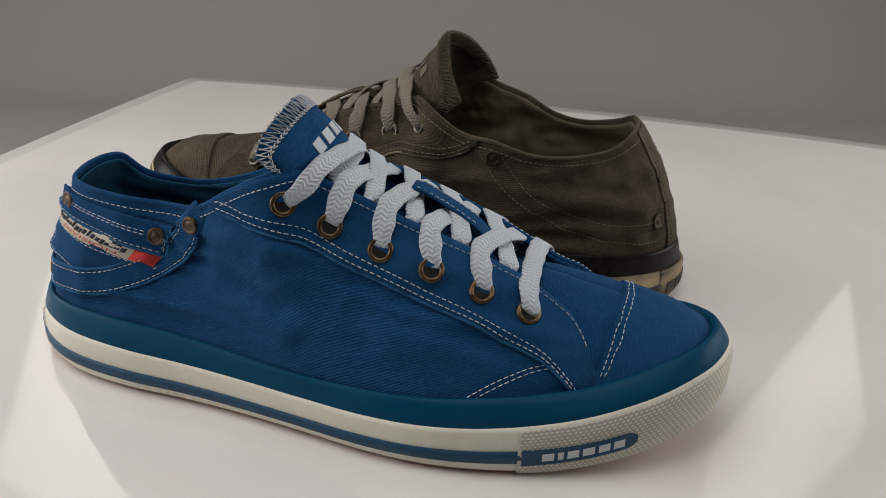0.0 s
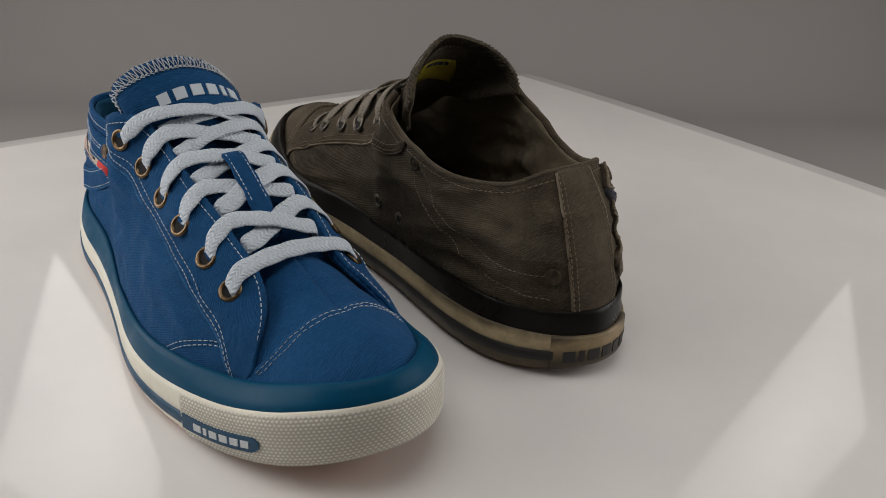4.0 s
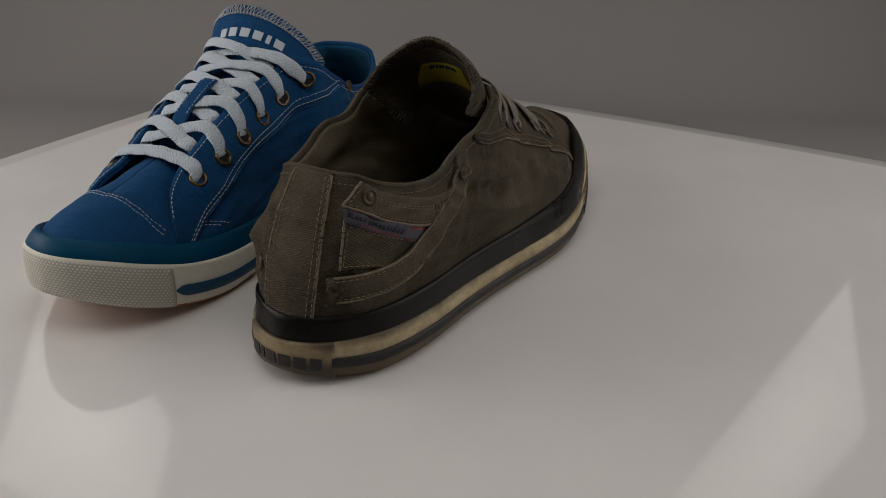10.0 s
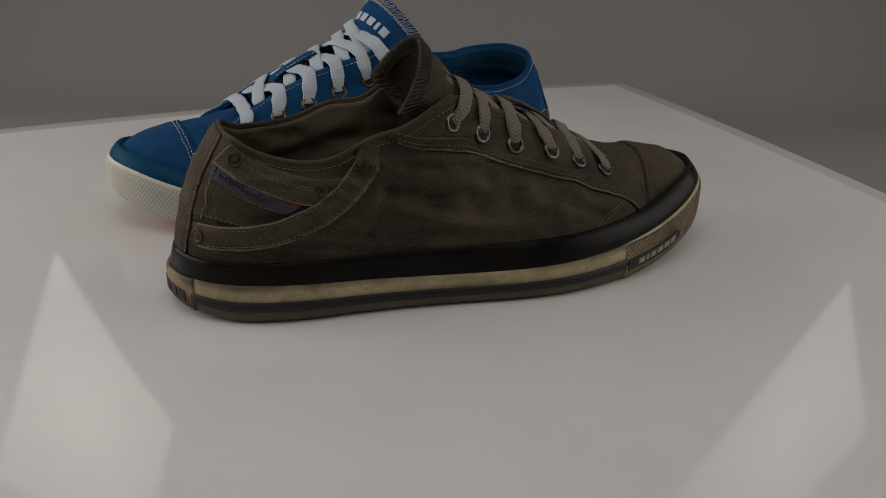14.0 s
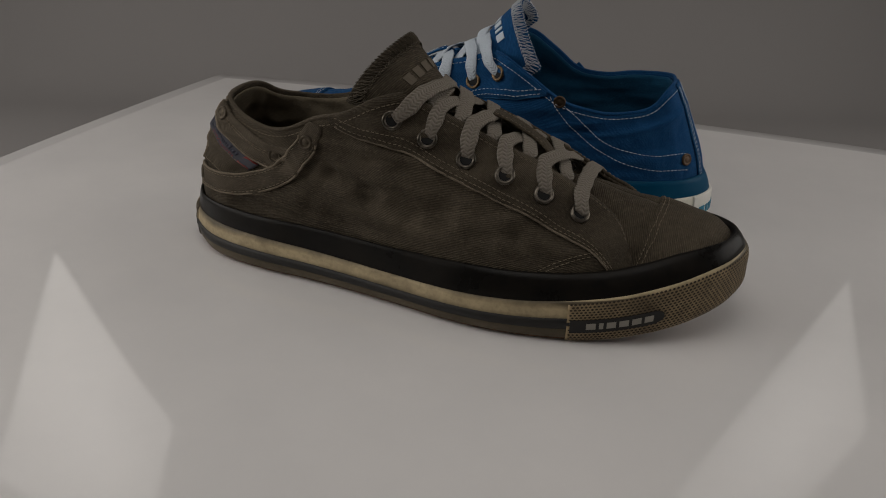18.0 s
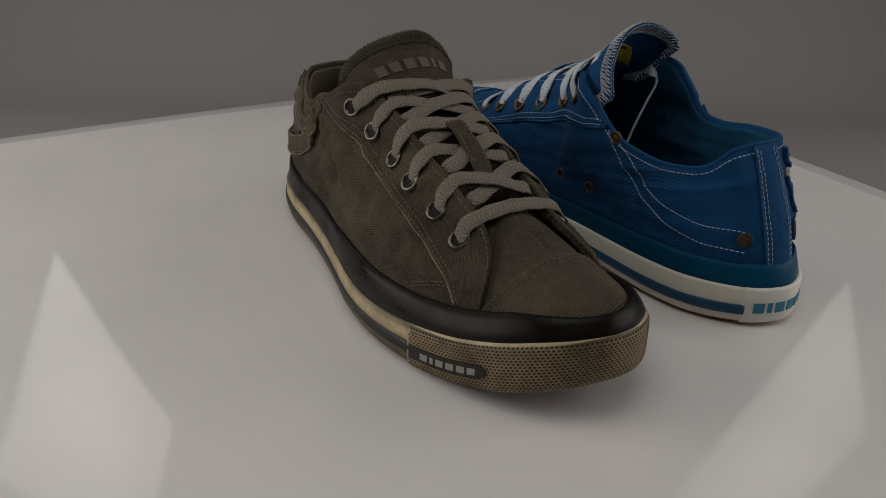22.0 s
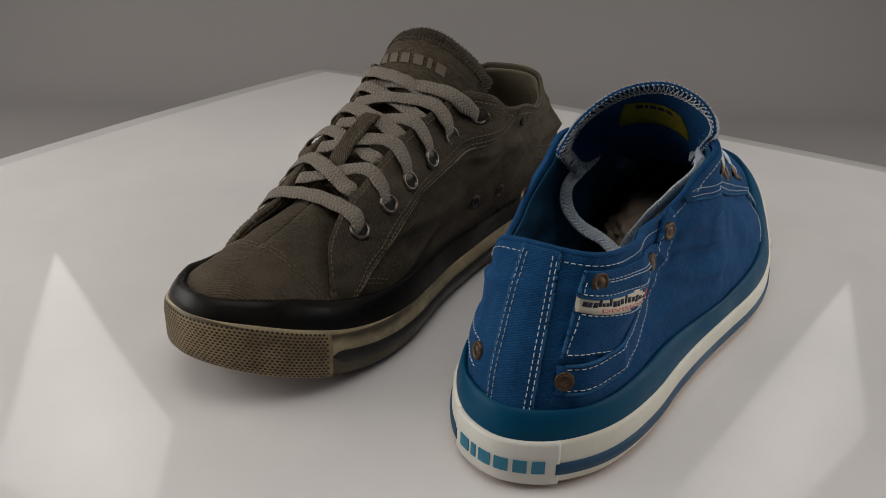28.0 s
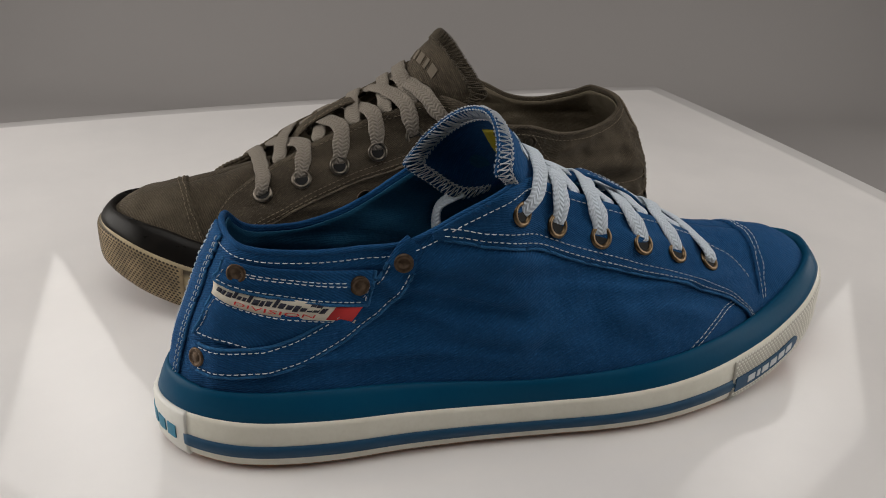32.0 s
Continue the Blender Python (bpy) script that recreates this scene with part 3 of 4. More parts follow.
    def cap(i, j, h):
        u = u0 + (u1 - u0) * i
        key = round(u, 5)
        if key not in cap_v:
            p1 = F.toe(u, 1.0)[0]
            cap_v[key] = 1.0 if p1[0] >= seam_x(p1[1]) else toe_at(u)
        return F.toe(u, .05 + (cap_v[key] - .05) * j, h)[0]
    toe_cap = mesh_part("toe_cap", *(lambda r: (r[0], r[1], m["canvas"], shoe, m["cap_label"], r[0][:, [1, 0]]))(slab(cap, 70, 18, 1.1, -.4)))
    cap_grid = [F.toe(u, v, 1.15) for u in np.linspace(u0, u1, 90) for v in np.linspace(.1, 1, 40)]
    cap_xy = np.array([p[:2] for p, _ in cap_grid])
    for off in (2.2, 4.6):
        path = []
        for y in np.linspace(-37, 37, 60):
            d = ((cap_xy - np.array([seam_x(y) + off, y])) ** 2).sum(1)
            path.append(cap_grid[int(np.argmin(d))])
        pts = spline([np.concatenate([p, nn]) for p, nn in path[::3]], 80)
        v, f = stitches([(q[:3], q[3:]) for q in pts])
        mesh_part("stitching", v, f, m["thread"], toe_cap, "", smooth=False, turn=False)

    # heel patch
    def patch(i, j, h):
        v = .12 + .87 * j
        return F.side((2 * i - 1) * (m["patch"] + .004 * (1 - j)), v, h)[0]
    def worn(name, pts, parent, r=.75):
        """A rubbed, slightly raised canvas edge."""
        pts = [np.array(p) + np.array([random.uniform(-.12, .12) for _ in range(3)]) for p in pts]
        v, f, uv = tube(spline(pts, 2 * len(pts)), r, 6)
        mesh_part(name, v, f, m["edge"], parent, "rubbed pale edge", uv)
    heel_patch = mesh_part("heel_patch", *(lambda r: (r[0], r[1], m["trim"], shoe, "", r[2]))(slab(patch, 14, 44, 1.3, -.5)))
    for sg in (-1, 1):
        worn("worn_edge", [F.side(sg * (m["patch"] + .004 * (1 - t)), .12 + .86 * t, .8)[0] for t in np.linspace(0.02, 1, 30)], heel_patch)
        for off in (.0, .008):
            v, f = stitches([F.side(sg * (m["patch"] - .003 + .004 * (1 - t) - off), .15 + .82 * t, 1.35) for t in np.linspace(0, 1, 40)])
            mesh_part("stitching", v, f, m["thread"], heel_patch, "", smooth=False, turn=False)

    # eyestays
    low = curve([(.47, .985), (.52, .9), (.6, .77), (.68, .71), (.78, .67), (.88, .58), (.94, .45), (.98, .2), (1, .05)])
    low_of = low
    for sg in (-1, 1):
        def low(q, sg=sg):
            return max(low_of(q) - (.05 if sg < 0 else .085) * min(1, (q - .46) * 12) * min(1, (1.0 - q) * 12), .03)

        def stay(i, j, h, sg=sg):
            q = .475 + .523 * i
            return F.side(sg * q, low(q) + (1.0 - low(q)) * j, h)[0]
        eyestay = mesh_part("eyestay", *(lambda r: (r[0], r[1], m["canvas"], shoe, "", r[2]))(slab(stay, 130, 12, 1.7, -.5)))
        worn("worn_edge", [F.side(sg * q, min(low(q), .985), 1.1)[0] for q in np.linspace(.49, .99, 60)], eyestay)
        for up in (.025, .065):
            v, f = stitches([F.side(sg * q, min(low(q) + up, .985), 1.75) for q in np.linspace(.49, .985, 110)])
            mesh_part("stitching", v, f, m["thread"], eyestay, "", smooth=False, turn=False)
        v, f = stitches([F.side(sg * q, .955, 1.75) for q in np.linspace(.5, .985, 110)])
        mesh_part("stitching", v, f, m["thread"], eyestay, "", smooth=False, turn=False)
    # collar edge and its seam
    edge = [F.side(s, 1.0, -.7)[0] for s in np.linspace(-.62, .62, 130)]
    v, f, uv = tube(edge, 1.35, 8)
    binding = mesh_part("collar_binding", v, f, m["trim"], shoe, "", uv)
    v, f = stitches([F.side(s, .945, .15) for s in np.linspace(-.5, .5, 150)])
    mesh_part("stitching", v, f, m["thread"], binding, "", smooth=False, turn=False)

    # slanting double seam from the eyestay's foot down to the band, both sides
    for sg, pts in ((-1, ((.975, .5), (.91, .33), (.835, .13))), (1, ((.955, .42), (.93, .34), (.9, .25)))):
        for off in (0, .012):
            line = spline(pts, 40)
            v, f = stitches([F.side(sg * (q[0] - off), q[1], .15) for q in line])
            mesh_part("stitching", v, f, m["thread"], quarter, "", smooth=False, turn=False)

    # eyelets and vents
    eye = []
    for sg in (-1, 1):
        row = []
        for i in range(6):
            t = (149.5 + 20.9 * i, -39.0 + 1.8 * i, 102.4 - 8.3 * i) if sg < 0 else (149.0 + 20.9 * i, 35.5 - 1.6 * i, 98.0 - 7.2 * i)
            s, v = F.nearest(t, sg * .5, sg * .97)
            p, nn = F.side(s, v, 1.8)
            row.append((p, nn, F.side(s + sg * (.05, .025, .01, 0, 0, 0)[i], 1.0, 1.1)[0]))
            v_, f_ = lathe(p, nn, [(3.4, -1.5), (5.5, -.3), (5.6, .35), (5.0, 1.0), (4.2, 1.1), (3.5, .6), (3.2, -.3), (3.1, -1.5)], 24)
            mesh_part("eyelet", v_, f_, m["eyelet"], shoe, m["eyelet_label"])
            # black disc inside the ring paints the shade of its hole
            v_, f_ = lathe(p, nn, [(3.35, .1), (.01, .08)], 20)
            mesh_part("eyelet_hole_shade", v_, f_, m["dark"], shoe)
        eye.append(row)
    for t in ((154, 42.5, 46), (127, 40.5, 46)):
        s, v = F.nearest(t, .2, .8)
        p, nn = F.side(s, v, 0.2)
        v_, f_ = lathe(p, nn, [(2.2, -1), (4.0, -.1), (4.0, .4), (3.3, .9), (2.6, .7), (2.2, -1)], 20)
        mesh_part("vent_eyelet", v_, f_, m["eyelet"], shoe, m["eyelet_label"])
        # the vent's dark inside, painted as a black disc
        v_, f_ = lathe(p, nn, [(2.5, .2), (.01, .15)], 16)
        mesh_part("vent_hole_shade", v_, f_, m["dark"], shoe)

    def rivet(target, s0, s1, lift, parent, shift=0):
        s, v = F.nearest(target, s0, s1)
        p, nn = F.side(s - .012 * shift, v, lift)
        rivet_at(p, nn, parent)

    def rivet_at(p, nn, parent):
        v_, f_ = lathe(p, nn, [(4.15, -.8), (4.15, .35), (3.7, .75), (3.0, .7), (2.7, .45), (2.0, .45), (1.7, .65), (.01, .7)], 22)
        mesh_part("rivet", v_, f_, m["rivet"], parent, m["rivet_label"])

    # pocket on the outer side: welt, flap, panel, woven label
    welt_line = spline([F.nearest(t, -.55, -.02) for t in WELT], 60)

    def strip(line, half, lift):
        """A ribbon on the quarter along a line of (s, v)."""
        c = np.array([F.side(q[0], q[1], 0)[0] for q in line])
        nn = np.array([F.side(q[0], q[1], 0)[1] for q in line])
        t = np.gradient(c, axis=0)
        x = np.cross(nn, t)
        x /= np.linalg.norm(x, axis=1)[:, None]
        return c, nn, x
    c, nn, x = strip(welt_line, 6, 0)

    def welt_fn(i, j, h):
        k = i * (len(c) - 1)
        a = int(min(k, len(c) - 2))
        f = k - a
        mix = lambda arr: arr[a] * (1 - f) + arr[a + 1] * f
        tuck = min(max((i - .84) / .16, 0), 1) ** 1.5
        return mix(c) + mix(x) * (2 * j - 1) * (6.2 - 1.2 * tuck) + mix(nn) * (h * (1 - .75 * tuck))
    welt = mesh_part("pocket_welt", *(lambda r: (r[0], r[1], m["trim"], shoe, "", r[2]))(slab(welt_fn, 60, 5, 1.9, -.8)))
    for o in (-6, 6):
        worn("worn_edge", [c[k] + x[k] * o + nn[k] * 1.5 for k in range(1, int(len(c) * .88), 2)], welt)
    for o in (-4.6, 4.6):
        v, f = stitches([(c[k] + x[k] * o + nn[k] * 1.95, nn[k]) for k in range(1, int(len(c) * .88))])
        mesh_part("stitching", v, f, m["thread"], welt, "", smooth=False, turn=False)
    rivet(WELT[0], -.2, 0, 1.8, welt, 1)
    rivet((102.8, -34, 84.5), -.6, -.2, 1.8, welt)

    def panel(corners, lift, name, mat, flare=0.0, wave=0.0, nu=30, nv=10):
        c0, c1, c2, c3 = [np.array(F.nearest(t, -.5, -.02)) for t in corners]

        def fn(i, j, h):
            q = (c0 * (1 - i) + c1 * i) * (1 - j) + (c3 * (1 - i) + c2 * i) * j
            out = flare * max(0.0, 1 - i / .3) ** 1.6 + wave * math.sin(9 * i + 2 * j) * math.sin(math.pi * i)
            return F.side(q[0], q[1] + .012 * math.sin(math.pi * i), h + (out if h > 0 else 0))[0]
        ob = mesh_part(name, *(lambda r: (r[0], r[1], mat, shoe, "", r[2]))(slab(fn, nu, nv, lift, -.4)))
        return ob, fn
    P = m["pocket"]
    pocket, fn_p = panel(P["panel"], 1.2, "pocket", m["canvas"], m["flare"] * .8, .3)
    flap, fn_f = panel(P["flap"], 1.8, "pocket_flap", m["trim"], m["flare"], .5)
    tag, fn_t = panel(P["label"], 1.6, "woven_label", m["label"], m["flare"] * 1.1, .3, 24, 4)
    tagged(tag, m["tag_label"])

    def seam(fn, lift, pts, par):
        path = []
        for i, j in spline(pts, 40):
            p = fn(i, j, lift)
            path.append((p, fn(i, j, lift + 1) - p))
        v, f = stitches(path)
        mesh_part("stitching", v, f, m["thread"], par, "", smooth=False, turn=False)
    worn("worn_edge", [fn_f(i, 0, 1.5) for i in np.linspace(0, 1, 24)], flap)
    worn("worn_edge", [fn_f(1, j, 1.5) for j in np.linspace(0, 1, 8)], flap)
    worn("worn_edge", [fn_f(0, j, 1.5) for j in np.linspace(0, 1, 8)], flap)
    worn("worn_edge", [fn_p(0, j, .9) for j in np.linspace(0, 1, 10)], pocket)
    for pts in (((.12, .66), (.85, .66)), ((.12, .57), (.85, .57)), ((.02, .1), (.97, .1)), ((.03, .1), (.03, .7)), ((.975, .1), (.975, .75))):
        seam(fn_f, 1.85, pts, flap)
    for pts in (((.04, .9), (.94, .9)), ((.045, .06), (.045, .9)), ((.04, .07), (.9, .07))):
        seam(fn_p, 1.25, pts, pocket)
    # the label's writing as plain bars
    marks = [(.8, .99, .06, .94, m["ink_red"])]
    at = .04
    while at < .72:
        w = random.uniform(.022, .042)
        marks.append((at, at + w, random.choice((.46, .46, .4)), random.choice((.66, .7, .74, .92)), m["ink"]))
        at += w + random.uniform(.005, .012)
    for k0, k1, j0, j1, mat in marks:
        def bit(i, j, h, k0=k0, k1=k1, j0=j0, j1=j1):
            v_at = j0 + (j1 - j0) * j
            return fn_t(min(1.0, k0 + (k1 - k0) * i + .03 * (v_at - .5)), v_at, h)
        v, f, uv = slab(bit, 3, 2, 1.75, 1.2)
        mesh_part("label_mark", v, f, mat, tag, "", uv)
    letters(lambda u, w, h: fn_t(.2 + .5 * u, .12 + .2 * w, 1.7 + h), "DIVISION", "label_word", m["ink_red"], tag)
    for i in (.13, .91):
        p = fn_f(i, .6, 1.8)
        nn = np.cross(fn_f(i + .03, .6, 2.3) - fn_f(i - .03, .6, 2.3), fn_f(i, .75, 2.3) - fn_f(i, .45, 2.3))
        nn /= np.linalg.norm(nn)
        rivet_at(p, nn if np.dot(nn, fn_f(i, .6, 3.3) - p) > 0 else -nn, flap)

    # inner side: two rivets and a pair of curved seams
    rivet((17.5, 21.1, m["inner_rivet"]), 0, .2, .3, quarter)
    rivet((105.5, 41, 86), .2, .6, .3, quarter)
    for d in (-5.5, 5.5):
        pts = []
        for x, y, z in ((17, 21, 47), (50, 36, 48 + .0), (78, 41, 58), (98, 42, 74), (108, 41, 88)):
            k = min(max((x - 40) / 60, 0), 1)
            pts.append(F.nearest((x + d * k, y, z - d * (1 - k)), .02, .6))
        line = spline(pts, 60)
        v, f = stitches([F.side(q[0], q[1], .15) for q in line])
        mesh_part("stitching", v, f, m["thread"], quarter, "", smooth=False, turn=False)

    # tongue: a sheet through rows of points, from under the vamp to the free edge
    T = m["tongue_shape"]
    rows = [spline(r, 41) for r in T["rows"]]
    sheet = np.stack([spline([r[k] for r in rows], 81) for k in range(41)])
    du, dv = np.gradient(sheet, axis=0), np.gradient(sheet, axis=1)
    lift = np.cross(du, dv)
    lift /= np.linalg.norm(lift, axis=2)[:, :, None]
    if lift[20, 40, 2] < 0:
        lift = -lift
    mid = sheet[20][:, [0, 2]]
    lift_dir = lift

    def tongue_fn(i, j, h):
        a, b = min(max(i, 0), 1) * 40, min(max(j, 0), 1) * 80
        a0, b0 = int(min(a, 39)), int(min(b, 79))
        fa, fb = a - a0, b - b0
        mix = lambda g: (g[a0, b0] * (1 - fa) + g[a0 + 1, b0] * fa) * (1 - fb) + (g[a0, b0 + 1] * (1 - fa) + g[a0 + 1, b0 + 1] * fa) * fb
        return mix(sheet) + mix(lift) * h

    def on_tongue(target):
        d = ((sheet - np.array(target, float)) ** 2).sum(2)
        k = np.unravel_index(int(np.argmin(d)), d.shape)
        return np.array([k[0] / 40, k[1] / 80])
    tongue = mesh_part("tongue", *(lambda r: (r[0], r[1], m["canvas"], shoe, m["tongue_label"], r[2]))(slab(tongue_fn, 41, 50, .9, -.9)))
    # overcast edge: threads laced over the cut edge, a chain of loops inside it
    lo = T["from"]
    border = [(0.0, j) for j in np.linspace(lo, .985, 16)] + [(i, 1.0) for i in np.linspace(.015, .985, 44)] + [(1.0, j) for j in np.linspace(.985, lo, 16)]
    inner_b = [(.06, j) for j in np.linspace(lo, .94, 16)] + [(i, .955) for i in np.linspace(.07, .93, 44)] + [(.94, j) for j in np.linspace(.94, lo, 16)]
    count = 156
    for h in (1.15, -1.15):
        A = spline([tongue_fn(i, j, h * .8) for i, j in border], count)
        B = spline([tongue_fn(i, j, h) for i, j in inner_b], count)
        path = []
        vv, ff = [], []
        for k in range(1, count - 1):
            nn_ = np.cross(A[k + 1] - A[k - 1], B[k] - A[k])
            nn_ /= max(np.linalg.norm(nn_), 1e-6)
            if np.dot(nn_, tongue_fn(*border[min(k * 76 // count, 75)], h) - tongue_fn(*border[min(k * 76 // count, 75)], 0)) < 0:
                nn_ = -nn_
            path.append((B[k] + nn_ * .2, nn_))
            p, q = (A[k], B[k + 1]) if k % 2 else (B[k], A[k + 1])
            shake = lambda: np.array([random.uniform(-.45, .45) for _ in range(3)])
            p, q = p + nn_ * .15 + shake(), q + nn_ * .15 + shake()
            d = q - p
            x = np.cross(d, nn_)
            x = x / max(np.linalg.norm(x), 1e-6) * .26
            mid_p = (p + q) / 2 + nn_ * .5
            b = len(vv)
            vv += [p - x, p + x, mid_p - x, mid_p + x, q - x, q + x, p + nn_ * .45, mid_p + nn_ * .45, q + nn_ * .45]
            ff += [(b, b + 2, b + 7, b + 6), (b + 6, b + 7, b + 3, b + 1), (b + 2, b + 4, b + 8, b + 7), (b + 7, b + 8, b + 5, b + 3)]
        mesh_part("overcast_thread", vv, ff, m["fray"], tongue, "", smooth=False, turn=False)
        for lean in (.35, -.35):
            v, f = stitches(path, 2.3, .25, .7, .7, lean)
            mesh_part("overcast_chain", v, f, m["fray"], tongue, "", smooth=False, turn=False)
        v, f = stitches([(q + (q - B[k]) * .03, q - B[k]) for k, q in enumerate(A)], 1.3, 1.1, .7, .5, .1)
        mesh_part("edge_overcast", v, f, m["fray"], tongue, "", smooth=False, turn=False)
    # tufts of loose canvas threads along the cut edge
    vv, ff = [], []
    for k in range(m["tufts"]):
        i, j = random.choice(border)
        p = tongue_fn(i, j, random.uniform(-.9, .9))
        d = p - tongue_fn(.5 + (i - .5) * .9, j - .05, 0)
        d = d / np.linalg.norm(d) * random.uniform(.4, 1.6) + np.array([random.uniform(-.7, .7) for _ in range(3)])
        x = np.array([random.uniform(-.7, .7) for _ in range(3)])
        y = np.array([random.uniform(-.6, .6) for _ in range(3)])
        b = len(vv)
        vv += [p - x, p + x, p + y, p + d, p + d + x * .6]
        ff += [(b, b + 1, b + 4, b + 3), (b + 1, b + 2, b + 4), (b + 2, b, b + 3)]
    tagged(mesh_part("fray", vv, ff, m["fray_blue"], tongue, "", smooth=False, turn=False), kind="stuff")
    # maker's mark: plain frames on the front, yellow patch on the back
    mk = T["mark"]
    bars(lambda u, w, h: tongue_fn(mk[0] - u * mk[2], mk[1] + w * mk[3] + mk[4] * u, .9 + h), 6, 4.9, 4.6, 2.4, .6, "emblem_block", m["emblem_tongue"], tongue)
    c = [on_tongue(t) for t in T["patch"]]

    def patch_ij(u, w):
        return (c[0] * (1 - u) + c[1] * u) * (1 - w) + (c[3] * (1 - u) + c[2] * u) * w
    v, f, uv = slab(lambda i, j, h: tongue_fn(*patch_ij(i, min(1.0, j + .06 * math.sin(3.14 * i))), h), 12, 8, -.9, -1.5)
    patch_y = mesh_part("size_patch", v, f, m["yellow"], tongue, "dark yellow printed patch", uv)
    bars(lambda u, w, h: tongue_fn(*patch_ij(.5 - u / 34, .84 + w / 20), -1.5 - h), 5, 3.4, 3.0, 1.0, .25, "patch_mark", m["ink"], patch_y)

    # laces
    def tongue_z(x):
        k = int(np.argmin(np.abs(mid[:, 0] - x)))
        return mid[k, 1]
    UPV = np.array([.42, 0, .91])
    L = m["lace_shape"]
    for i in range(6):
        for sg in (0, 1):
            p, nn, e = eye[sg][i]
            side = np.array([0, -1.0 if sg == 0 else 1.0, 0])
            if i == 5:
                if sg:
                    continue
                q, nq, eq = eye[1][5]
                pts = [p - nn * 2.2 + side * .5, p + nn * 2.4 - side * 1.5, e * .7 + p * .3 + nn * 1.8, (e + eq) / 2 + UPV * 2.0, eq * .7 + q * .3 + nq * 1.8, q + nq * 2.4 + side * 1.5, q - nq * 2.2 - side * .5]
                nrm = [nn * .3 + side, nn + side * .4, nn * .6 + UPV, UPV, nq * .6 + UPV, nq - side * .4, nq * .3 - side]
                v, f, uv = ribbon(pts, nrm, L["width"], 1.4, 44, .25)
                mesh_part("lace", v, f, m["lace"], shoe, m["lace_label"], uv)
                continue
            # rises between the eyestays on the far side, crosses, runs over the near edge and dips into its eyelet
            lower, upper = eye[1 - sg][i + 1], eye[1 - sg][i]
            b = lower[2] * .6 + upper[2] * .4
            over = (i + sg) % 2 == 0
            lift = L["arch"][i] + (2.2 if over else 0.0)
            mid_pt = (b + e) / 2
            pts = [b - UPV * (3.2, 3.6, 5, 6, 6)[i] - side * 1.5 - lower[1] * 4.5, b - UPV * 0.4 + side * 2, b * .7 + mid_pt * .3 + UPV * (.2 + lift * .4) + side * 3, mid_pt + UPV * (.6 + lift), e + UPV * (.6 + .8 * L["arch"][i]) - side * 3, e * .55 + p * .45 + nn * (1.7 + .3 * L["arch"][i]), p + nn * 1.9 - side * 2.6, p - nn * 2.6 - side * .6]
            for k in (1, 2, 3, 4):
                near = np.unravel_index(int(np.argmin(((sheet - pts[k]) ** 2).sum(2))), (41, 81))
                gap = float(np.dot(pts[k] - sheet[near], lift_dir[near]))
                need = (1.6, 2.0, 2.2 + (2.0 if over else 0.0), 2.0)[k - 1]
                if gap < need:
                    pts[k] = pts[k] + lift_dir[near] * (need - gap)
            nrm = [UPV, UPV, UPV, UPV, UPV + nn * .4, nn, nn * .8 + side * .6, nn * .2 + side]
            v, f, uv = ribbon(pts, nrm, L["width"] * random.uniform(.93, 1.06), 1.35, 46, .36)
            mesh_part("lace", v, f, m["lace"], shoe, m["lace_label"], uv)
    # keeper loop in the middle of the tongue
    xs = (238, 226, 211, 198, 188)
    pts = [np.array([x, -3.0, tongue_z(x) + h]) for x, h in zip(xs, (6, 16.5, 18.5, 17, 5))]
    v, f, uv = ribbon(pts, [UPV] * 5, 10.5, 1.8, 30)
    keeper = mesh_part("lace_keeper", v, f, m["canvas"], shoe, "", uv)
    for o in (-3.6, 3.6):
        v, f = stitches([(q + np.array([0, o, 0]) + UPV * 1.0, UPV) for q in spline(pts[1:4], 24)])
        mesh_part("stitching", v, f, m["thread"], keeper, "", smooth=False, turn=False)

    # insole
    verts = []
    for i in range(n):
        p, nn = rim(i / n)
        q = p - nn * 7.5
        verts.append((q[0], q[1], 14 + .75 * spring(p[0])))
    faces = [(i, i + 1, n - i - 1, (n - i) % n) for i in range(0, n // 2)]
    faces = [f for f in faces if len(set(f)) == len(f)]
    mesh_part("insole", verts, faces, m["insole"], shoe, "", [(v[0], v[1]) for v in verts])
    return shoe


WELT = [(14, -18, 48), (30, -27, 48), (52, -32, 50), (70, -34, 55.5), (87, -34, 65), (97, -34, 76), (102, -34, 83), (104.5, -35, 89), (106, -36, 95)]

# ---- shoe materials ----
THREAD_WHITE = material("white_thread", (0.5, 0.56, 0.62), 0.85, 0.0, 0.2)
THREAD_TAN = material("tan_thread", (0.2, 0.164, 0.118), 0.9, 0.0, 0.2)
HOLE_SHADE = material("hole_shade", (0.006, 0.006, 0.006), 0.9)
YELLOW = rubber("yellow_patch", (0.3, 0.25, 0.012), (0.12, 0.095, 0.006), 0.8, 0.7, 60)
INK = material("dark_ink", (0.012, 0.014, 0.03), 0.8)
INK_RED = material("red_ink", (0.55, 0.03, 0.03), 0.8)

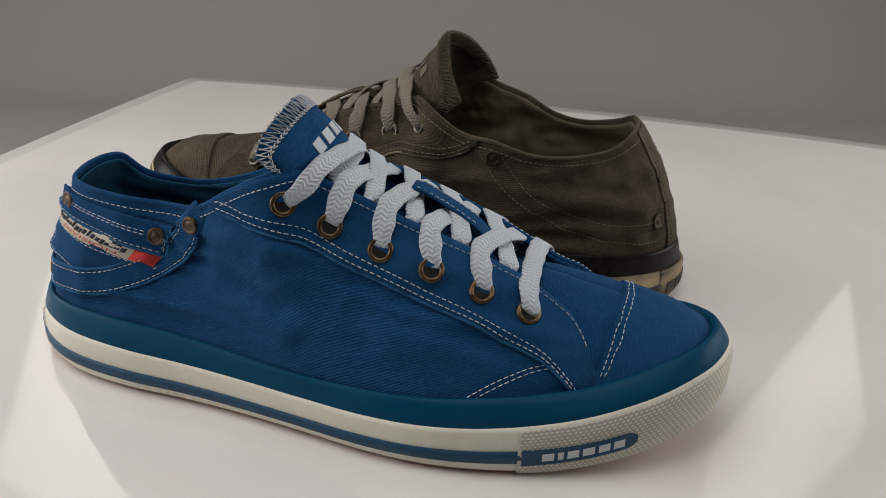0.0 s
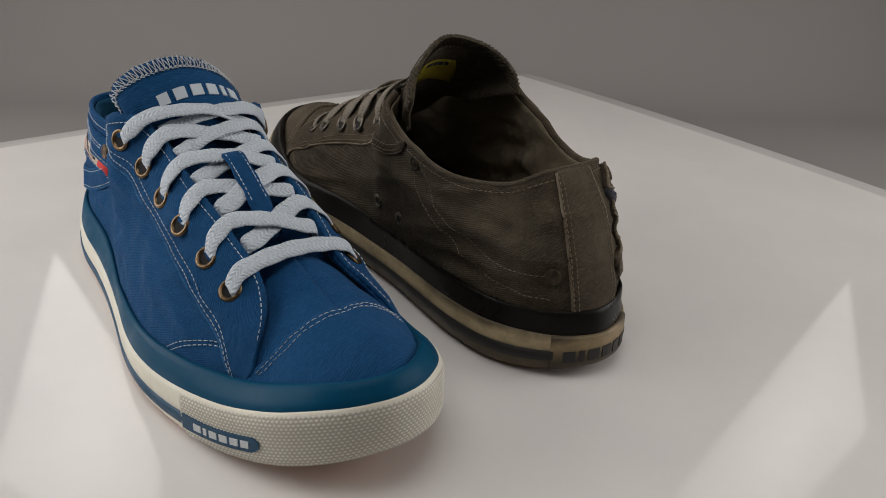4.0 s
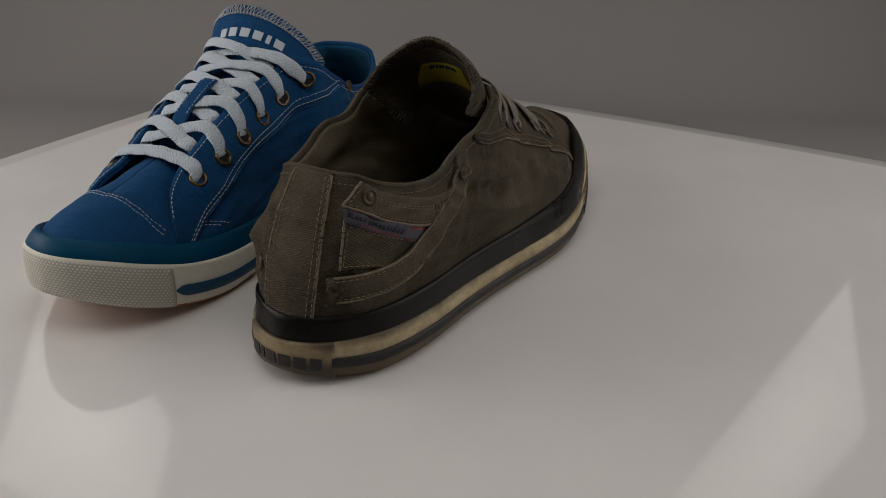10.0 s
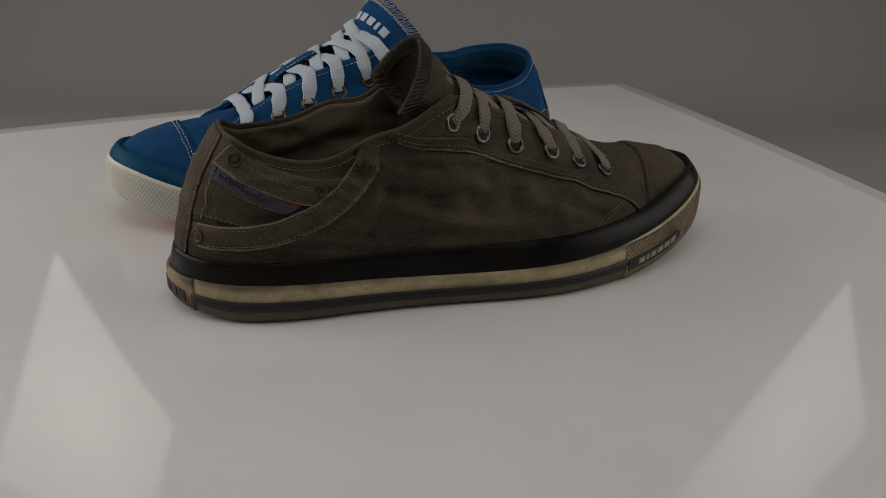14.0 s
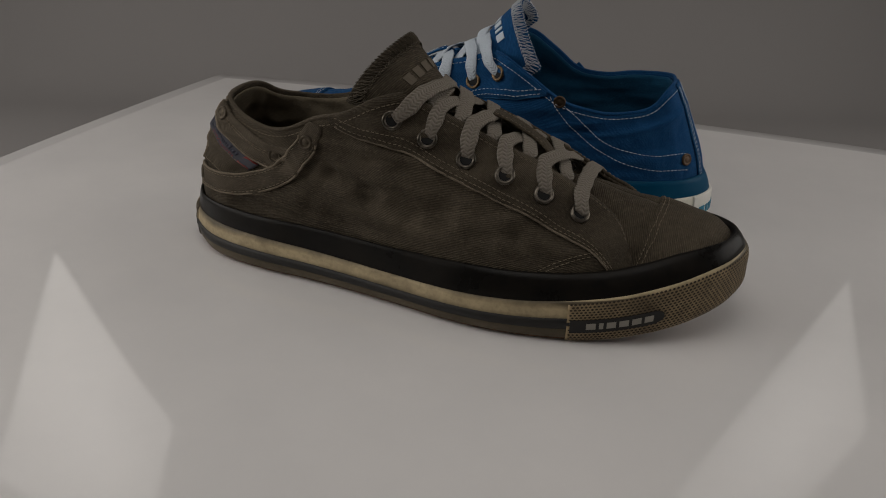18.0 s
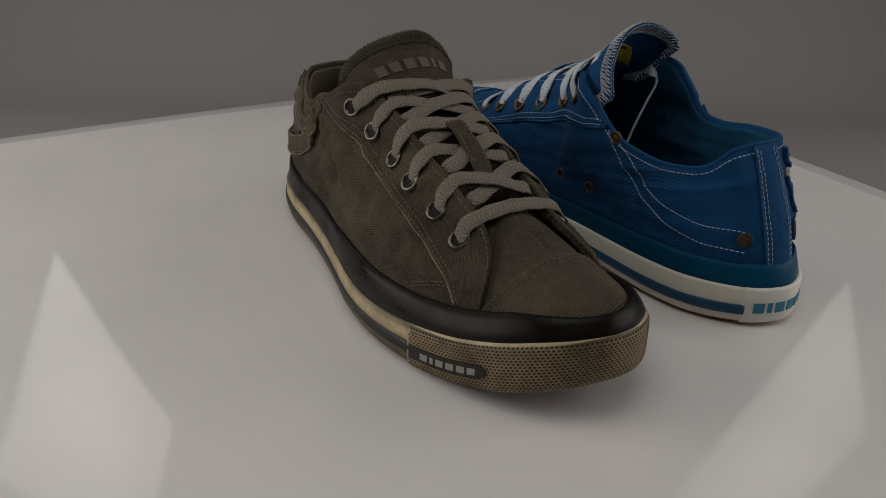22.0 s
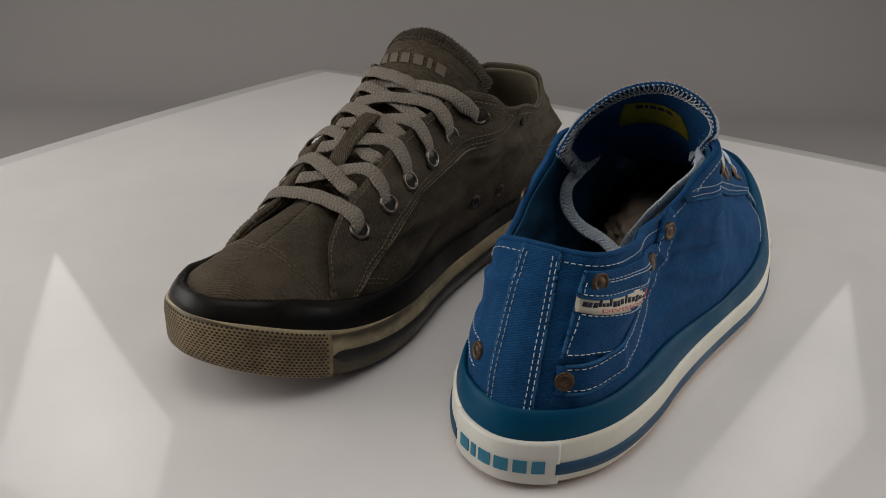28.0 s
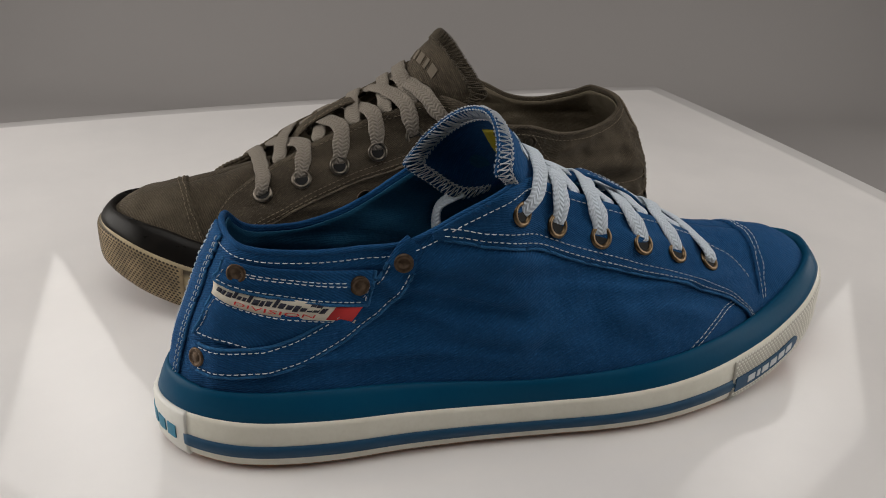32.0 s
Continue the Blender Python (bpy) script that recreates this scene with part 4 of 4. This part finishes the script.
BLUE_TWILL = canvas("blue_twill", (0.0032, 0.046, 0.136), (0.015, 0.088, 0.226), 0.45, 0.0009, 0.5, 0.4, 0.5)
BLUE_EDGE = canvas("blue_rubbed", (0.008, 0.07, 0.18), (0.035, 0.14, 0.3), 0.8, 0.0009, 0.4, 0.3, 0.3)
GREY_EDGE = canvas("grey_rubbed", (0.1, 0.08, 0.056), (0.26, 0.215, 0.16), 0.9, 0.0009, 0.5, 0.4, 0.3)
BLUE = {
    "canvas": BLUE_TWILL, "trim": BLUE_TWILL, "edge": BLUE_EDGE,
    "lining": canvas("blue_lining", (0.008, 0.06, 0.125), (0.016, 0.09, 0.17), 0.5, 0.0009, 0.2, 0.3, 0.2),
    "wall": rubber("cream_rubber", (0.74, 0.72, 0.63), (0.5, 0.46, 0.36), 0.25),
    "outsole": rubber("gum_outsole", (0.42, 0.17, 0.055), (0.26, 0.1, 0.035), 0.5),
    "bumper": rubber("cream_bumper", (0.45, 0.43, 0.37), (0.35, 0.32, 0.27), 0.25),
    "dots": rubber("cream_dots", (0.72, 0.7, 0.63), (0.5, 0.47, 0.4), 0.2),
    "stripe": rubber("blue_stripe", (0.004, 0.055, 0.12), (0.01, 0.05, 0.1), 0.3),
    "band": rubber("teal_band", (0.0012, 0.056, 0.12), (0.003, 0.075, 0.145), 0.25, 0.4, 40.0, 0.1),
    "tab": rubber("white_tab", (0.72, 0.71, 0.66), (0.5, 0.48, 0.42), 0.25),
    "thread": THREAD_WHITE, "fray": material("white_overcast", (0.45, 0.48, 0.52), 0.9), "fray_blue": material("blue_fray", (0.03, 0.09, 0.2), 0.9),
    "lace": braid("white_lace", (0.55, 0.61, 0.68), (0.36, 0.42, 0.48), 0.32),
    "eyelet": metal("brass_eyelet", (0.165, 0.115, 0.068), 0.35), "rivet": metal("bronze_rivet", (0.12, 0.085, 0.06), 0.5),
    "label": rubber("cream_label", (0.6, 0.56, 0.47), (0.4, 0.33, 0.25), 0.4, 0.85), "ink": INK, "ink_red": INK_RED, "yellow": YELLOW, "dark": HOLE_SHADE,
    "emblem_side": material("pale_block", (0.55, 0.58, 0.6), 0.6), "emblem_heel": material("teal_block", (0.008, 0.17, 0.28), 0.5),
    "emblem_tongue": THREAD_WHITE,
    "insole": canvas("blue_insole", (0.08, 0.11, 0.15), (0.13, 0.16, 0.2), 0.5),
    "outsole_label": "brown gum rubber outsole", "wall_label": "cream white rubber side wall", "stripe_label": "blue rubber stripe", "bumper_label": "cream rubber toe bumper with raised dots",
    "tab_label": "white rubber heel label", "emblem_label": "teal plain blocks", "band_label": "glossy teal rubber band", "canvas_label": "blue twill canvas with fine folds", "cap_label": "",
    "eyelet_label": "brass ring", "rivet_label": "round bronze rivet", "tag_label": "cream woven label with dark and red marks", "tongue_label": "blue canvas tongue with frayed white edge", "lace_label": "flat white lace",
    "pocket": {"panel": [(20, -16, 57), (42, -30, 53), (82, -33, 60.5), (27, -19, 76)], "flap": [(28, -19, 81.5), (87.5, -31, 66), (92, -31, 81), (32.5, -20, 91)], "label": [(26.5, -19, 75.5), (82, -32, 59.5), (86, -32, 67), (28, -19, 81.5)]},
    "band_high": 0.0, "band_toe": 3.5, "tufts": 90, "stripe_at": .415, "emblem_at": .48, "flare": 1.2, "inner_rivet": 48,
    "patch": .034, "dot_high": .3, "dot_foot": -.1, "dot_wide": .9, "dot_tall": .62, "dots_label": "rows of small raised rubber dots",
    "tongue_shape": {"rows": [[(268, -18, 58), (268, 0, 60), (268, 18, 58)], [(235, -18, 67), (235, 0, 69), (235, 18, 67)], [(200, -20, 82), (200, 0, 85), (200, 20, 82)], [(180, -23, 96), (178, -12, 100), (178, 0, 101), (178, 12, 99), (178, 23, 92)],
                               [(159, -26, 99), (159, -31, 107), (163, -22, 114.5), (166, -5, 117), (163, 13, 113), (157, 25, 103), (151, 28, 84)], [(149, -33, 112), (149, -37, 120), (153, -26, 127), (156, -7, 130), (151, 13, 124), (140, 27, 112), (134, 30, 94)],
                               [(139, -39, 121.5), (141, -36, 129), (144, -26, 136), (145.5, -10, 139), (141, 9, 133.5), (132, 24, 119.5), (122, 31, 103)]],
                      "from": .7, "mark": (.47, .868, .0108, .0085, -.0004), "patch": [(165, -20, 106), (163, 13, 106), (151, 8, 121), (157, -15, 119)]},
    "lace_shape": {"width": 9.3, "arch": (4.5, 3.2, 2, 1.2, 1, 0)},
}
GREY = {
    "canvas": canvas("grey_twill", (0.028, 0.022, 0.015), (0.118, 0.096, 0.068), 0.9, 0.00095, 0.75, 0.5, 0.8),
    "edge": GREY_EDGE, "trim": canvas("grey_worn_twill", (0.042, 0.0335, 0.0235), (0.132, 0.108, 0.079), 0.85, 0.00095, 0.65, 0.5, 0.7),
    "lining": canvas("grey_lining", (0.13, 0.107, 0.075), (0.19, 0.16, 0.115), 0.5, 0.0009, 0.2, 0.3, 0.2),
    "wall": stained_wall("dirty_rubber", (0.5, 0.4, 0.24), (0.04, 0.03, 0.018)),
    "outsole": rubber("dark_outsole", (0.14, 0.055, 0.02), (0.05, 0.025, 0.012), 0.6),
    "bumper": rubber("dirty_bumper", (0.36, 0.268, 0.15), (0.09, 0.064, 0.038), 0.9, 0.6, 26.0),
    "dots": rubber("pit_spots", (0.035, 0.026, 0.017), (0.06, 0.045, 0.03), 0.6, 0.8),
    "stripe": rubber("black_stripe", (0.012, 0.012, 0.012), (0.03, 0.025, 0.02), 0.5),
    "band": rubber("black_band", (0.007, 0.0065, 0.006), (0.02, 0.0155, 0.011), 0.4, 0.3, 40.0, 0.12),
    "tab": stained_wall("worn_tab", (0.3, 0.225, 0.125), (0.035, 0.026, 0.017)),
    "thread": THREAD_TAN, "fray": material("tan_overcast", (0.07, 0.056, 0.038), 0.9), "fray_blue": material("tan_fray", (0.12, 0.1, 0.06), 0.9),
    "lace": braid("grey_lace", (0.225, 0.2, 0.168), (0.08, 0.068, 0.054), 0.65),
    "eyelet": metal("nickel_eyelet", (0.15, 0.132, 0.11), 0.3), "rivet": metal("dull_rivet", (0.085, 0.07, 0.052), 0.55),
    "label": rubber("faded_label", (0.06, 0.06, 0.075), (0.03, 0.03, 0.03), 0.5, 0.9), "ink": INK, "ink_red": material("faded_red", (0.2, 0.03, 0.025), 0.85), "yellow": YELLOW, "dark": HOLE_SHADE,
    "emblem_side": material("dull_block", (0.3, 0.28, 0.24), 0.6), "emblem_heel": material("black_block", (0.015, 0.013, 0.012), 0.6),
    "emblem_tongue": material("tan_block", (0.115, 0.094, 0.069), 0.9),
    "insole": canvas("grey_insole", (0.16, 0.13, 0.09), (0.22, 0.18, 0.13), 0.5),
    "outsole_label": "dark worn rubber outsole", "wall_label": "stained yellowed rubber side wall", "stripe_label": "black rubber stripe", "bumper_label": "stained rubber toe bumper with raised dots",
    "tab_label": "worn brown rubber heel label", "emblem_label": "black plain blocks", "band_label": "glossy black rubber band", "canvas_label": "faded brown-grey twill with creases", "cap_label": "",
    "eyelet_label": "nickel ring", "rivet_label": "dull round rivet", "tag_label": "faded dark woven label with red mark", "tongue_label": "brown-grey canvas tongue with frayed edge", "lace_label": "flat grey lace",
    "pocket": {"panel": [(21, -20, 58), (42, -32, 54), (66, -36, 60), (30, -18, 78)], "flap": [(33, -17, 84), (75, -36, 64), (91, -38, 79), (41, -18, 93)], "label": [(30, -18, 77.5), (60, -35, 59.5), (68, -36, 65.5), (33, -17, 84)]},
    "band_high": 5.0, "band_toe": 0.0, "tufts": 30, "stripe_at": .47, "emblem_at": .42, "flare": 1.3, "inner_rivet": 53,
    "patch": .043, "dot_high": .02, "dot_foot": .12, "dot_wide": .8, "dot_tall": .52, "dots_label": "rows of small pits filled with dark dirt",
    "tongue_shape": {"rows": [[(268, -18, 58), (268, 0, 60), (268, 18, 58)], [(235, -18, 67), (235, 0, 69), (235, 18, 67)], [(200, -20, 82), (200, 0, 85), (200, 20, 82)], [(180, -23, 96), (178, -12, 100), (178, 0, 101), (178, 12, 99), (178, 22, 92)],
                               [(158, -24, 98), (156, -30, 106), (161, -22, 114), (164, -3, 117), (161, 13, 113), (157, 21, 104), (154, 20, 87)], [(140, -32, 104), (142, -35, 114), (150, -25, 125), (154, -4, 130), (150, 14, 125), (143, 26, 115), (141, 27, 100)],
                               [(122, -35, 109), (129, -35, 121), (138, -24, 134), (144, -4, 141), (142, 9, 138), (136, 24, 126), (128, 32, 112)]],
                      "from": .72, "mark": (.47, .868, .0108, .0085, 0.0), "patch": [(163, -16, 106), (161, 13, 106), (152, 9, 123), (155, -13, 123)]},
    "lace_shape": {"width": 8.9, "arch": (3, 2.5, 1.8, 1.2, 1, 0)},
}

# ---- the tent ----
FLOOR_Z = -0.062
BACK, FRONT, SIDE, HIGH = 0.64, -1.0, 0.90, 1.08


def plate(name, corners, mat, label, category, thick=0.004):
    """A flat sheet with thickness through four corners."""
    c = [Vector(p) for p in corners]
    n = (c[1] - c[0]).cross(c[3] - c[0]).normalized() * thick
    verts = c + [p - n for p in c]
    faces = [(0, 1, 2, 3), (7, 6, 5, 4)] + [(i, i + 4, (i + 1) % 4 + 4, (i + 1) % 4) for i in range(4)]
    ob = mesh_part(name, verts, faces, mat, None, "", smooth=False, unit=1.0)
    return tagged(ob, label, category, kind="structure")


def sweep_backdrop():
    """Floor and back wall in one sheet with a rounded bend."""
    r = 0.15
    prof = [(FRONT, FLOOR_Z), (BACK - r, FLOOR_Z)] + [(BACK - r + r * math.sin(w), FLOOR_Z + r - r * math.cos(w)) for w in np.linspace(.1, 1.57, 14)] + [(BACK + .03, .5), (BACK + .05, HIGH)]
    verts = [(x, y, z) for y, z in prof for x in np.linspace(-SIDE, SIDE, 9)]
    ob = mesh_part("backdrop", verts, grid_faces(len(prof), 9), TENT, None, "", unit=1.0)
    return tagged(ob, "plain pale grey fabric floor and back of the photo tent", "backdrop", kind="structure")


DARK_BLOCKER = white_fabric("dark_cloth", (0.05, 0.048, 0.046))
sweep_backdrop()
plate("wall_left", [(-SIDE, FRONT, FLOOR_Z), (-SIDE, BACK + .06, FLOOR_Z), (-SIDE, BACK + .06, HIGH), (-SIDE, FRONT, HIGH)], TENT, "pale fabric side of the photo tent", "wall")
plate("wall_right", [(SIDE, FRONT, FLOOR_Z), (SIDE, FRONT, HIGH), (SIDE, BACK + .06, HIGH), (SIDE, BACK + .06, FLOOR_Z)], TENT, "pale fabric side of the photo tent", "wall")
# unseen dark sheet across the open front, added to keep fill light low
plate("front_blocker", [(-SIDE, FRONT, FLOOR_Z), (-SIDE, FRONT, HIGH), (SIDE, FRONT, HIGH), (SIDE, FRONT, FLOOR_Z)], DARK_BLOCKER, "dark cloth closing the front of the photo tent", "wall")
plate("ceiling", [(-SIDE, FRONT, HIGH), (-SIDE, BACK + .06, HIGH), (SIDE, BACK + .06, HIGH), (SIDE, FRONT, HIGH)], TENT, "pale fabric top of the photo tent", "ceiling")


def glow(name, power, edge, centre):
    m = bpy.data.materials.new(name)
    m.use_nodes = True
    nt = m.node_tree
    nt.nodes.clear()
    out = nt.nodes.new("ShaderNodeOutputMaterial")
    em = nt.nodes.new("ShaderNodeEmission")
    em.inputs[0].default_value = (1.0, 0.955, 0.905, 1)
    uv = nt.nodes.new("ShaderNodeUVMap")
    mp = nt.nodes.new("ShaderNodeMapping")
    mp.inputs["Location"].default_value = (-1.0, -1.0, 0)
    mp.inputs["Scale"].default_value = (2.0, 2.0, 1.0)
    gr = nt.nodes.new("ShaderNodeTexGradient")
    gr.gradient_type = "SPHERICAL"
    rg = nt.nodes.new("ShaderNodeMapRange")
    rg.inputs[3].default_value, rg.inputs[4].default_value = power * edge, power * centre
    nt.links.new(uv.outputs[0], mp.inputs[0])
    nt.links.new(mp.outputs[0], gr.inputs[0])
    nt.links.new(gr.outputs[1], rg.inputs[0])
    nt.links.new(rg.outputs[0], em.inputs[1])
    nt.links.new(em.outputs[0], out.inputs[0])
    return m


GLOW = glow("diffuser_glow", PANEL_POWER, .75, 1.25)
GLOW_FAINT = glow("faint_diffuser_glow", PANEL_POWER * .75, .7, 1.3)
GLOW_TOP_FILL = glow("overhead_fill_glow", TOP_FILL_POWER, .55, 1.9)
GLOW_LEFT = glow("left_glow", LEFT_POWER, .6, 1.5)
GLOW_RIGHT = glow("right_glow", RIGHT_POWER, .6, 1.5)


def diffuser(corners, glow_mat):
    """A lit diffuser sheet in a thin dark frame."""
    c = [Vector(p) for p in corners]
    n = (c[1] - c[0]).cross(c[3] - c[0]).normalized()
    mid = sum(c, Vector()) / 4
    if n.dot(Vector((0, 0, .1)) - mid) < 0:
        n = -n
    root = new("softbox")
    tagged(root, "lit white fabric softbox in a thin dark frame", "lamp", "softboxes of the tent")
    verts, uvs = [], []
    k = 8
    for i in range(k + 1):
        for j in range(k + 1):
            u, v = i / k, j / k
            verts.append((c[0] * (1 - u) + c[1] * u) * (1 - v) + (c[3] * (1 - u) + c[2] * u) * v)
            uvs.append((u, v))
    mesh_part("diffuser", verts, grid_faces(k + 1, k + 1), glow_mat, root, "glowing white fabric", uvs, unit=1.0, turn=False)
    for i in range(4):
        v, f, uv = tube([c[i], c[(i + 1) % 4]], .004, 6)
        mesh_part("frame_rod", v, f, METAL_DARK, root, "", uv, unit=1.0)
    box = [p - n * .01 for p in c] + [mid + (p - mid) * .35 - n * .12 for p in c]
    faces = [(i, (i + 1) % 4, (i + 1) % 4 + 4, i + 4) for i in range(4)] + [(4, 5, 6, 7)]
    mesh_part("shell", box, faces, METAL_DARK, root, "black fabric back", None, False, unit=1.0)
    return root


# two diamond-hung softboxes behind the board, one on each side, and a large unseen overhead fill added to brighten the
# board
diffuser([(.525, .50, .24), (.62, .50, .50), (.50, .49, .76), (.36, .49, .62)], GLOW_FAINT)
diffuser([(-.445, .50, .225), (-.33, .50, .51), (-.42, .49, .78), (-.60, .49, .60)], GLOW)
diffuser([(-.55, -.7, .94), (.4, -.7, .94), (.4, .1, .94), (-.55, .1, .94)], GLOW_TOP_FILL)
diffuser([(-.76, -.42, .06), (-.76, .34, .06), (-.76, .34, .66), (-.76, -.42, .66)], GLOW_LEFT)
diffuser([(.76, -.42, .06), (.76, .34, .06), (.76, .34, .66), (.76, -.42, .66)], GLOW_RIGHT)

# ---- turntable board ----
HALF_DIAGONAL = 0.488


def turntable():
    n = 41
    r = HALF_DIAGONAL / math.sqrt(2)
    verts, uvs = [], []
    for k in (0, 1):
        for i in range(n):
            for j in range(n):
                x, y = (2 * i / (n - 1) - 1) * r, (2 * j / (n - 1) - 1) * r
                q = (math.hypot(x, y) / HALF_DIAGONAL) ** 2
                verts.append((x, y, -.0125 * max(q - .12, 0) ** 1.1 - .005 * k))
                uvs.append((x, y))
    m = n * n
    faces = grid_faces(n, n) + [tuple(reversed(f)) for f in grid_faces(n, n, m)]
    ring = [i * n for i in range(n)] + [(n - 1) * n + j for j in range(1, n)] + [i * n + n - 1 for i in range(n - 2, -1, -1)] + [j for j in range(n - 2, 0, -1)]
    for a, b in zip(ring, ring[1:] + ring[:1]):
        faces.append((a, b, b + m, a + m))
    board = mesh_part("turntable_board", verts, faces, BOARD, None, "", uvs, unit=1.0)
    tagged(board, "square glossy white board turning under the shoes", "turntable")
    return board


def plinth():
    v, f = lathe(np.array([0, 0, FLOOR_Z]), (0, 0, 1.0), [(.12, 0), (.12, .03), (.1, .054)], 40)
    ob = mesh_part("turntable_plinth", v, f, TENT, None, "", unit=1.0)
    return tagged(ob, "low round white plinth under the turning board", "plinth")


board = turntable()
plinth()
# folds worn into the canvas: a line on the quarter, depth, width
BLUE_FOLDS = (
    (((110, -47, 84), (114, -48, 66), (104, -47, 50)), 2.0, 4.0),
    (((118, -47, 66), (150, -49, 58), (190, -51, 50)), 1.5, 6.0),
    (((122, -46, 80), (150, -46, 76), (172, -45, 70)), 1.2, 4.5),
    (((30, -24, 92), (24, -20, 80), (19, -20, 62)), 1.0, 3.5),
    (((60, 40, 70), (90, 43, 62), (130, 43, 66)), 1.8, 6.0),
    (((28, 25, 84), (48, 34, 76), (70, 38, 77)), 1.4, 5.0),
    (((30, -30, 42), (60, -40, 41), (90, -44, 46)), 1.2, 4.0),
    (((120, -48, 48), (160, -52, 44), (205, -55, 40)), 1.1, 5.0),
    (((112, -46, 92), (124, -46, 84), (136, -45, 80)), 1.0, 3.2),
    (((44, 36, 40), (80, 42, 42), (120, 43, 40)), 1.0, 4.5),
)
GREY_FOLDS = (
    (((104, -46, 72), (140, -47, 62), (185, -47, 57)), 3.0, 6.0),
    (((118, -46, 84), (140, -44, 78), (170, -42, 72)), 1.8, 4.2),
    (((50, -44, 40), (100, -48, 43), (160, -51, 42)), 1.7, 5.0),
    (((130, -48, 54), (165, -50, 50), (210, -52, 46)), 1.5, 4.5),
    (((205, -44, 60), (225, -47, 50), (243, -50, 42)), 1.8, 4.5),
    (((112, -47, 88), (114, -48, 68), (102, -47, 50)), 2.0, 3.8),
    (((118, 46, 82), (80, 45, 72), (40, 34, 70), (20, 24, 74)), 2.0, 4.5),
    (((125, 46, 60), (85, 46, 56), (45, 38, 58)), 1.6, 5.0),
    (((110, 46, 42), (70, 44, 44), (32, 32, 42)), 1.3, 4.0),
    (((160, 42, 70), (190, 42, 58), (225, 44, 48)), 1.2, 5.0),
    (((34, 22, 90), (26, 25, 76), (22, 28, 66)), 1.1, 4.2),
    (((22, 19, 74), (19, 23, 60), (24, 30, 50)), 1.0, 4.0),
    (((17, 20, 56), (19, 26, 44), (28, 33, 36)), .8, 4.0),
    (((62, 38, 92), (58, 38, 82), (48, 37, 76)), 1.5, 4.0),
)
blue = sneaker(Form(3.0, 96, 94, 78, 1.5, 0.0, 9.0, 4.0, BLUE_FOLDS, .034), BLUE, "blue canvas low-top sneaker with white laces and cream sole, new")
STRETCH["now"], HEEL["lift"] = (1.008, 1.03, 1.0), 6.0
grey = sneaker(Form(11.0, 99.5, 88, 88, 2.0, 3.0, 0.0, 7.5, GREY_FOLDS, .043), GREY, "worn brown-grey canvas low-top sneaker with grey laces and stained sole")


def paper(shoe_seed):
    """Crumpled tissue paper pushed into the front of the shoe."""
    nu, nv = 64, 44
    verts = []
    for i in range(nu):
        for j in range(nv):
            a, b = 2 * math.pi * i / nu, math.pi * j / (nv - 1)
            d = np.array([math.sin(b) * math.cos(a), math.sin(b) * math.sin(a), math.cos(b)])
            q = d * 2.1
            r = 1 + .3 * abs(noise.noise(Vector(q) + Vector((shoe_seed, 0, 0)))) - .35 * abs(noise.noise(Vector(q * 2.3)))
            verts.append((196 + 37 * d[0] * r, -5 + 27 * d[1] * r, 38 + 23 * d[2] * r))
    return verts, grid_faces(nu, nv, 0, True)


STRETCH["now"] = (1, 1, 1)
v, f = paper(5.0)
tissue = mesh_part("tissue_paper", v, f, rubber("tissue", (0.42, 0.33, 0.24), (0.28, 0.2, 0.13), 0.4, 0.9, 60), None)
tagged(tissue, "crumpled cream tissue paper inside the blue sneaker", "paper")
for hang, facing, broad in (([(154, -29, 107), (148, -32, 100), (146, -22, 86), (144, -11, 70), (142, -2, 52), (137, 2, 34), (127, 2, 20)], (.6, .3, .5), 6.0),
                             ([(152, 28, 87), (141, 31, 80), (139, 29.5, 69), (139, 21, 60), (138, 7, 55), (132, -5, 48), (124, -11, 34), (112, -12, 19)], (-.8, -.2, .5), 6.5)):
    v, f, uv = ribbon([np.array(p, float) for p in hang], [np.array(facing)] * len(hang), broad, 1.6, 40)
    mesh_part("lace_end", v, f, BLUE["lace"], blue, "flat white lace", uv)


# ---- the turning ----
def motions():
    starts = ((tissue, pose(-0.1724, -0.0782, 0, 0, 0, -13.5)), (board, pose(0, 0, -0.0004, 0, 0, 29.4 - 45)), (blue, pose(-0.1724, -0.0782, 0, 0, 0, -13.5)), (grey, pose(0.1335, -0.0336, 0, 0, 0, 163.948)))
    for thing, start in starts:
        rows = []
        for k in range(65):
            t = k / 2
            turn = -(10.2141 * t + 0.5206 * ((t - 16) / 16) ** 2)
            rows.append((t, pose(0, 0, 0, 0, 0, turn) @ start))
        walk(thing, rows)


motions()
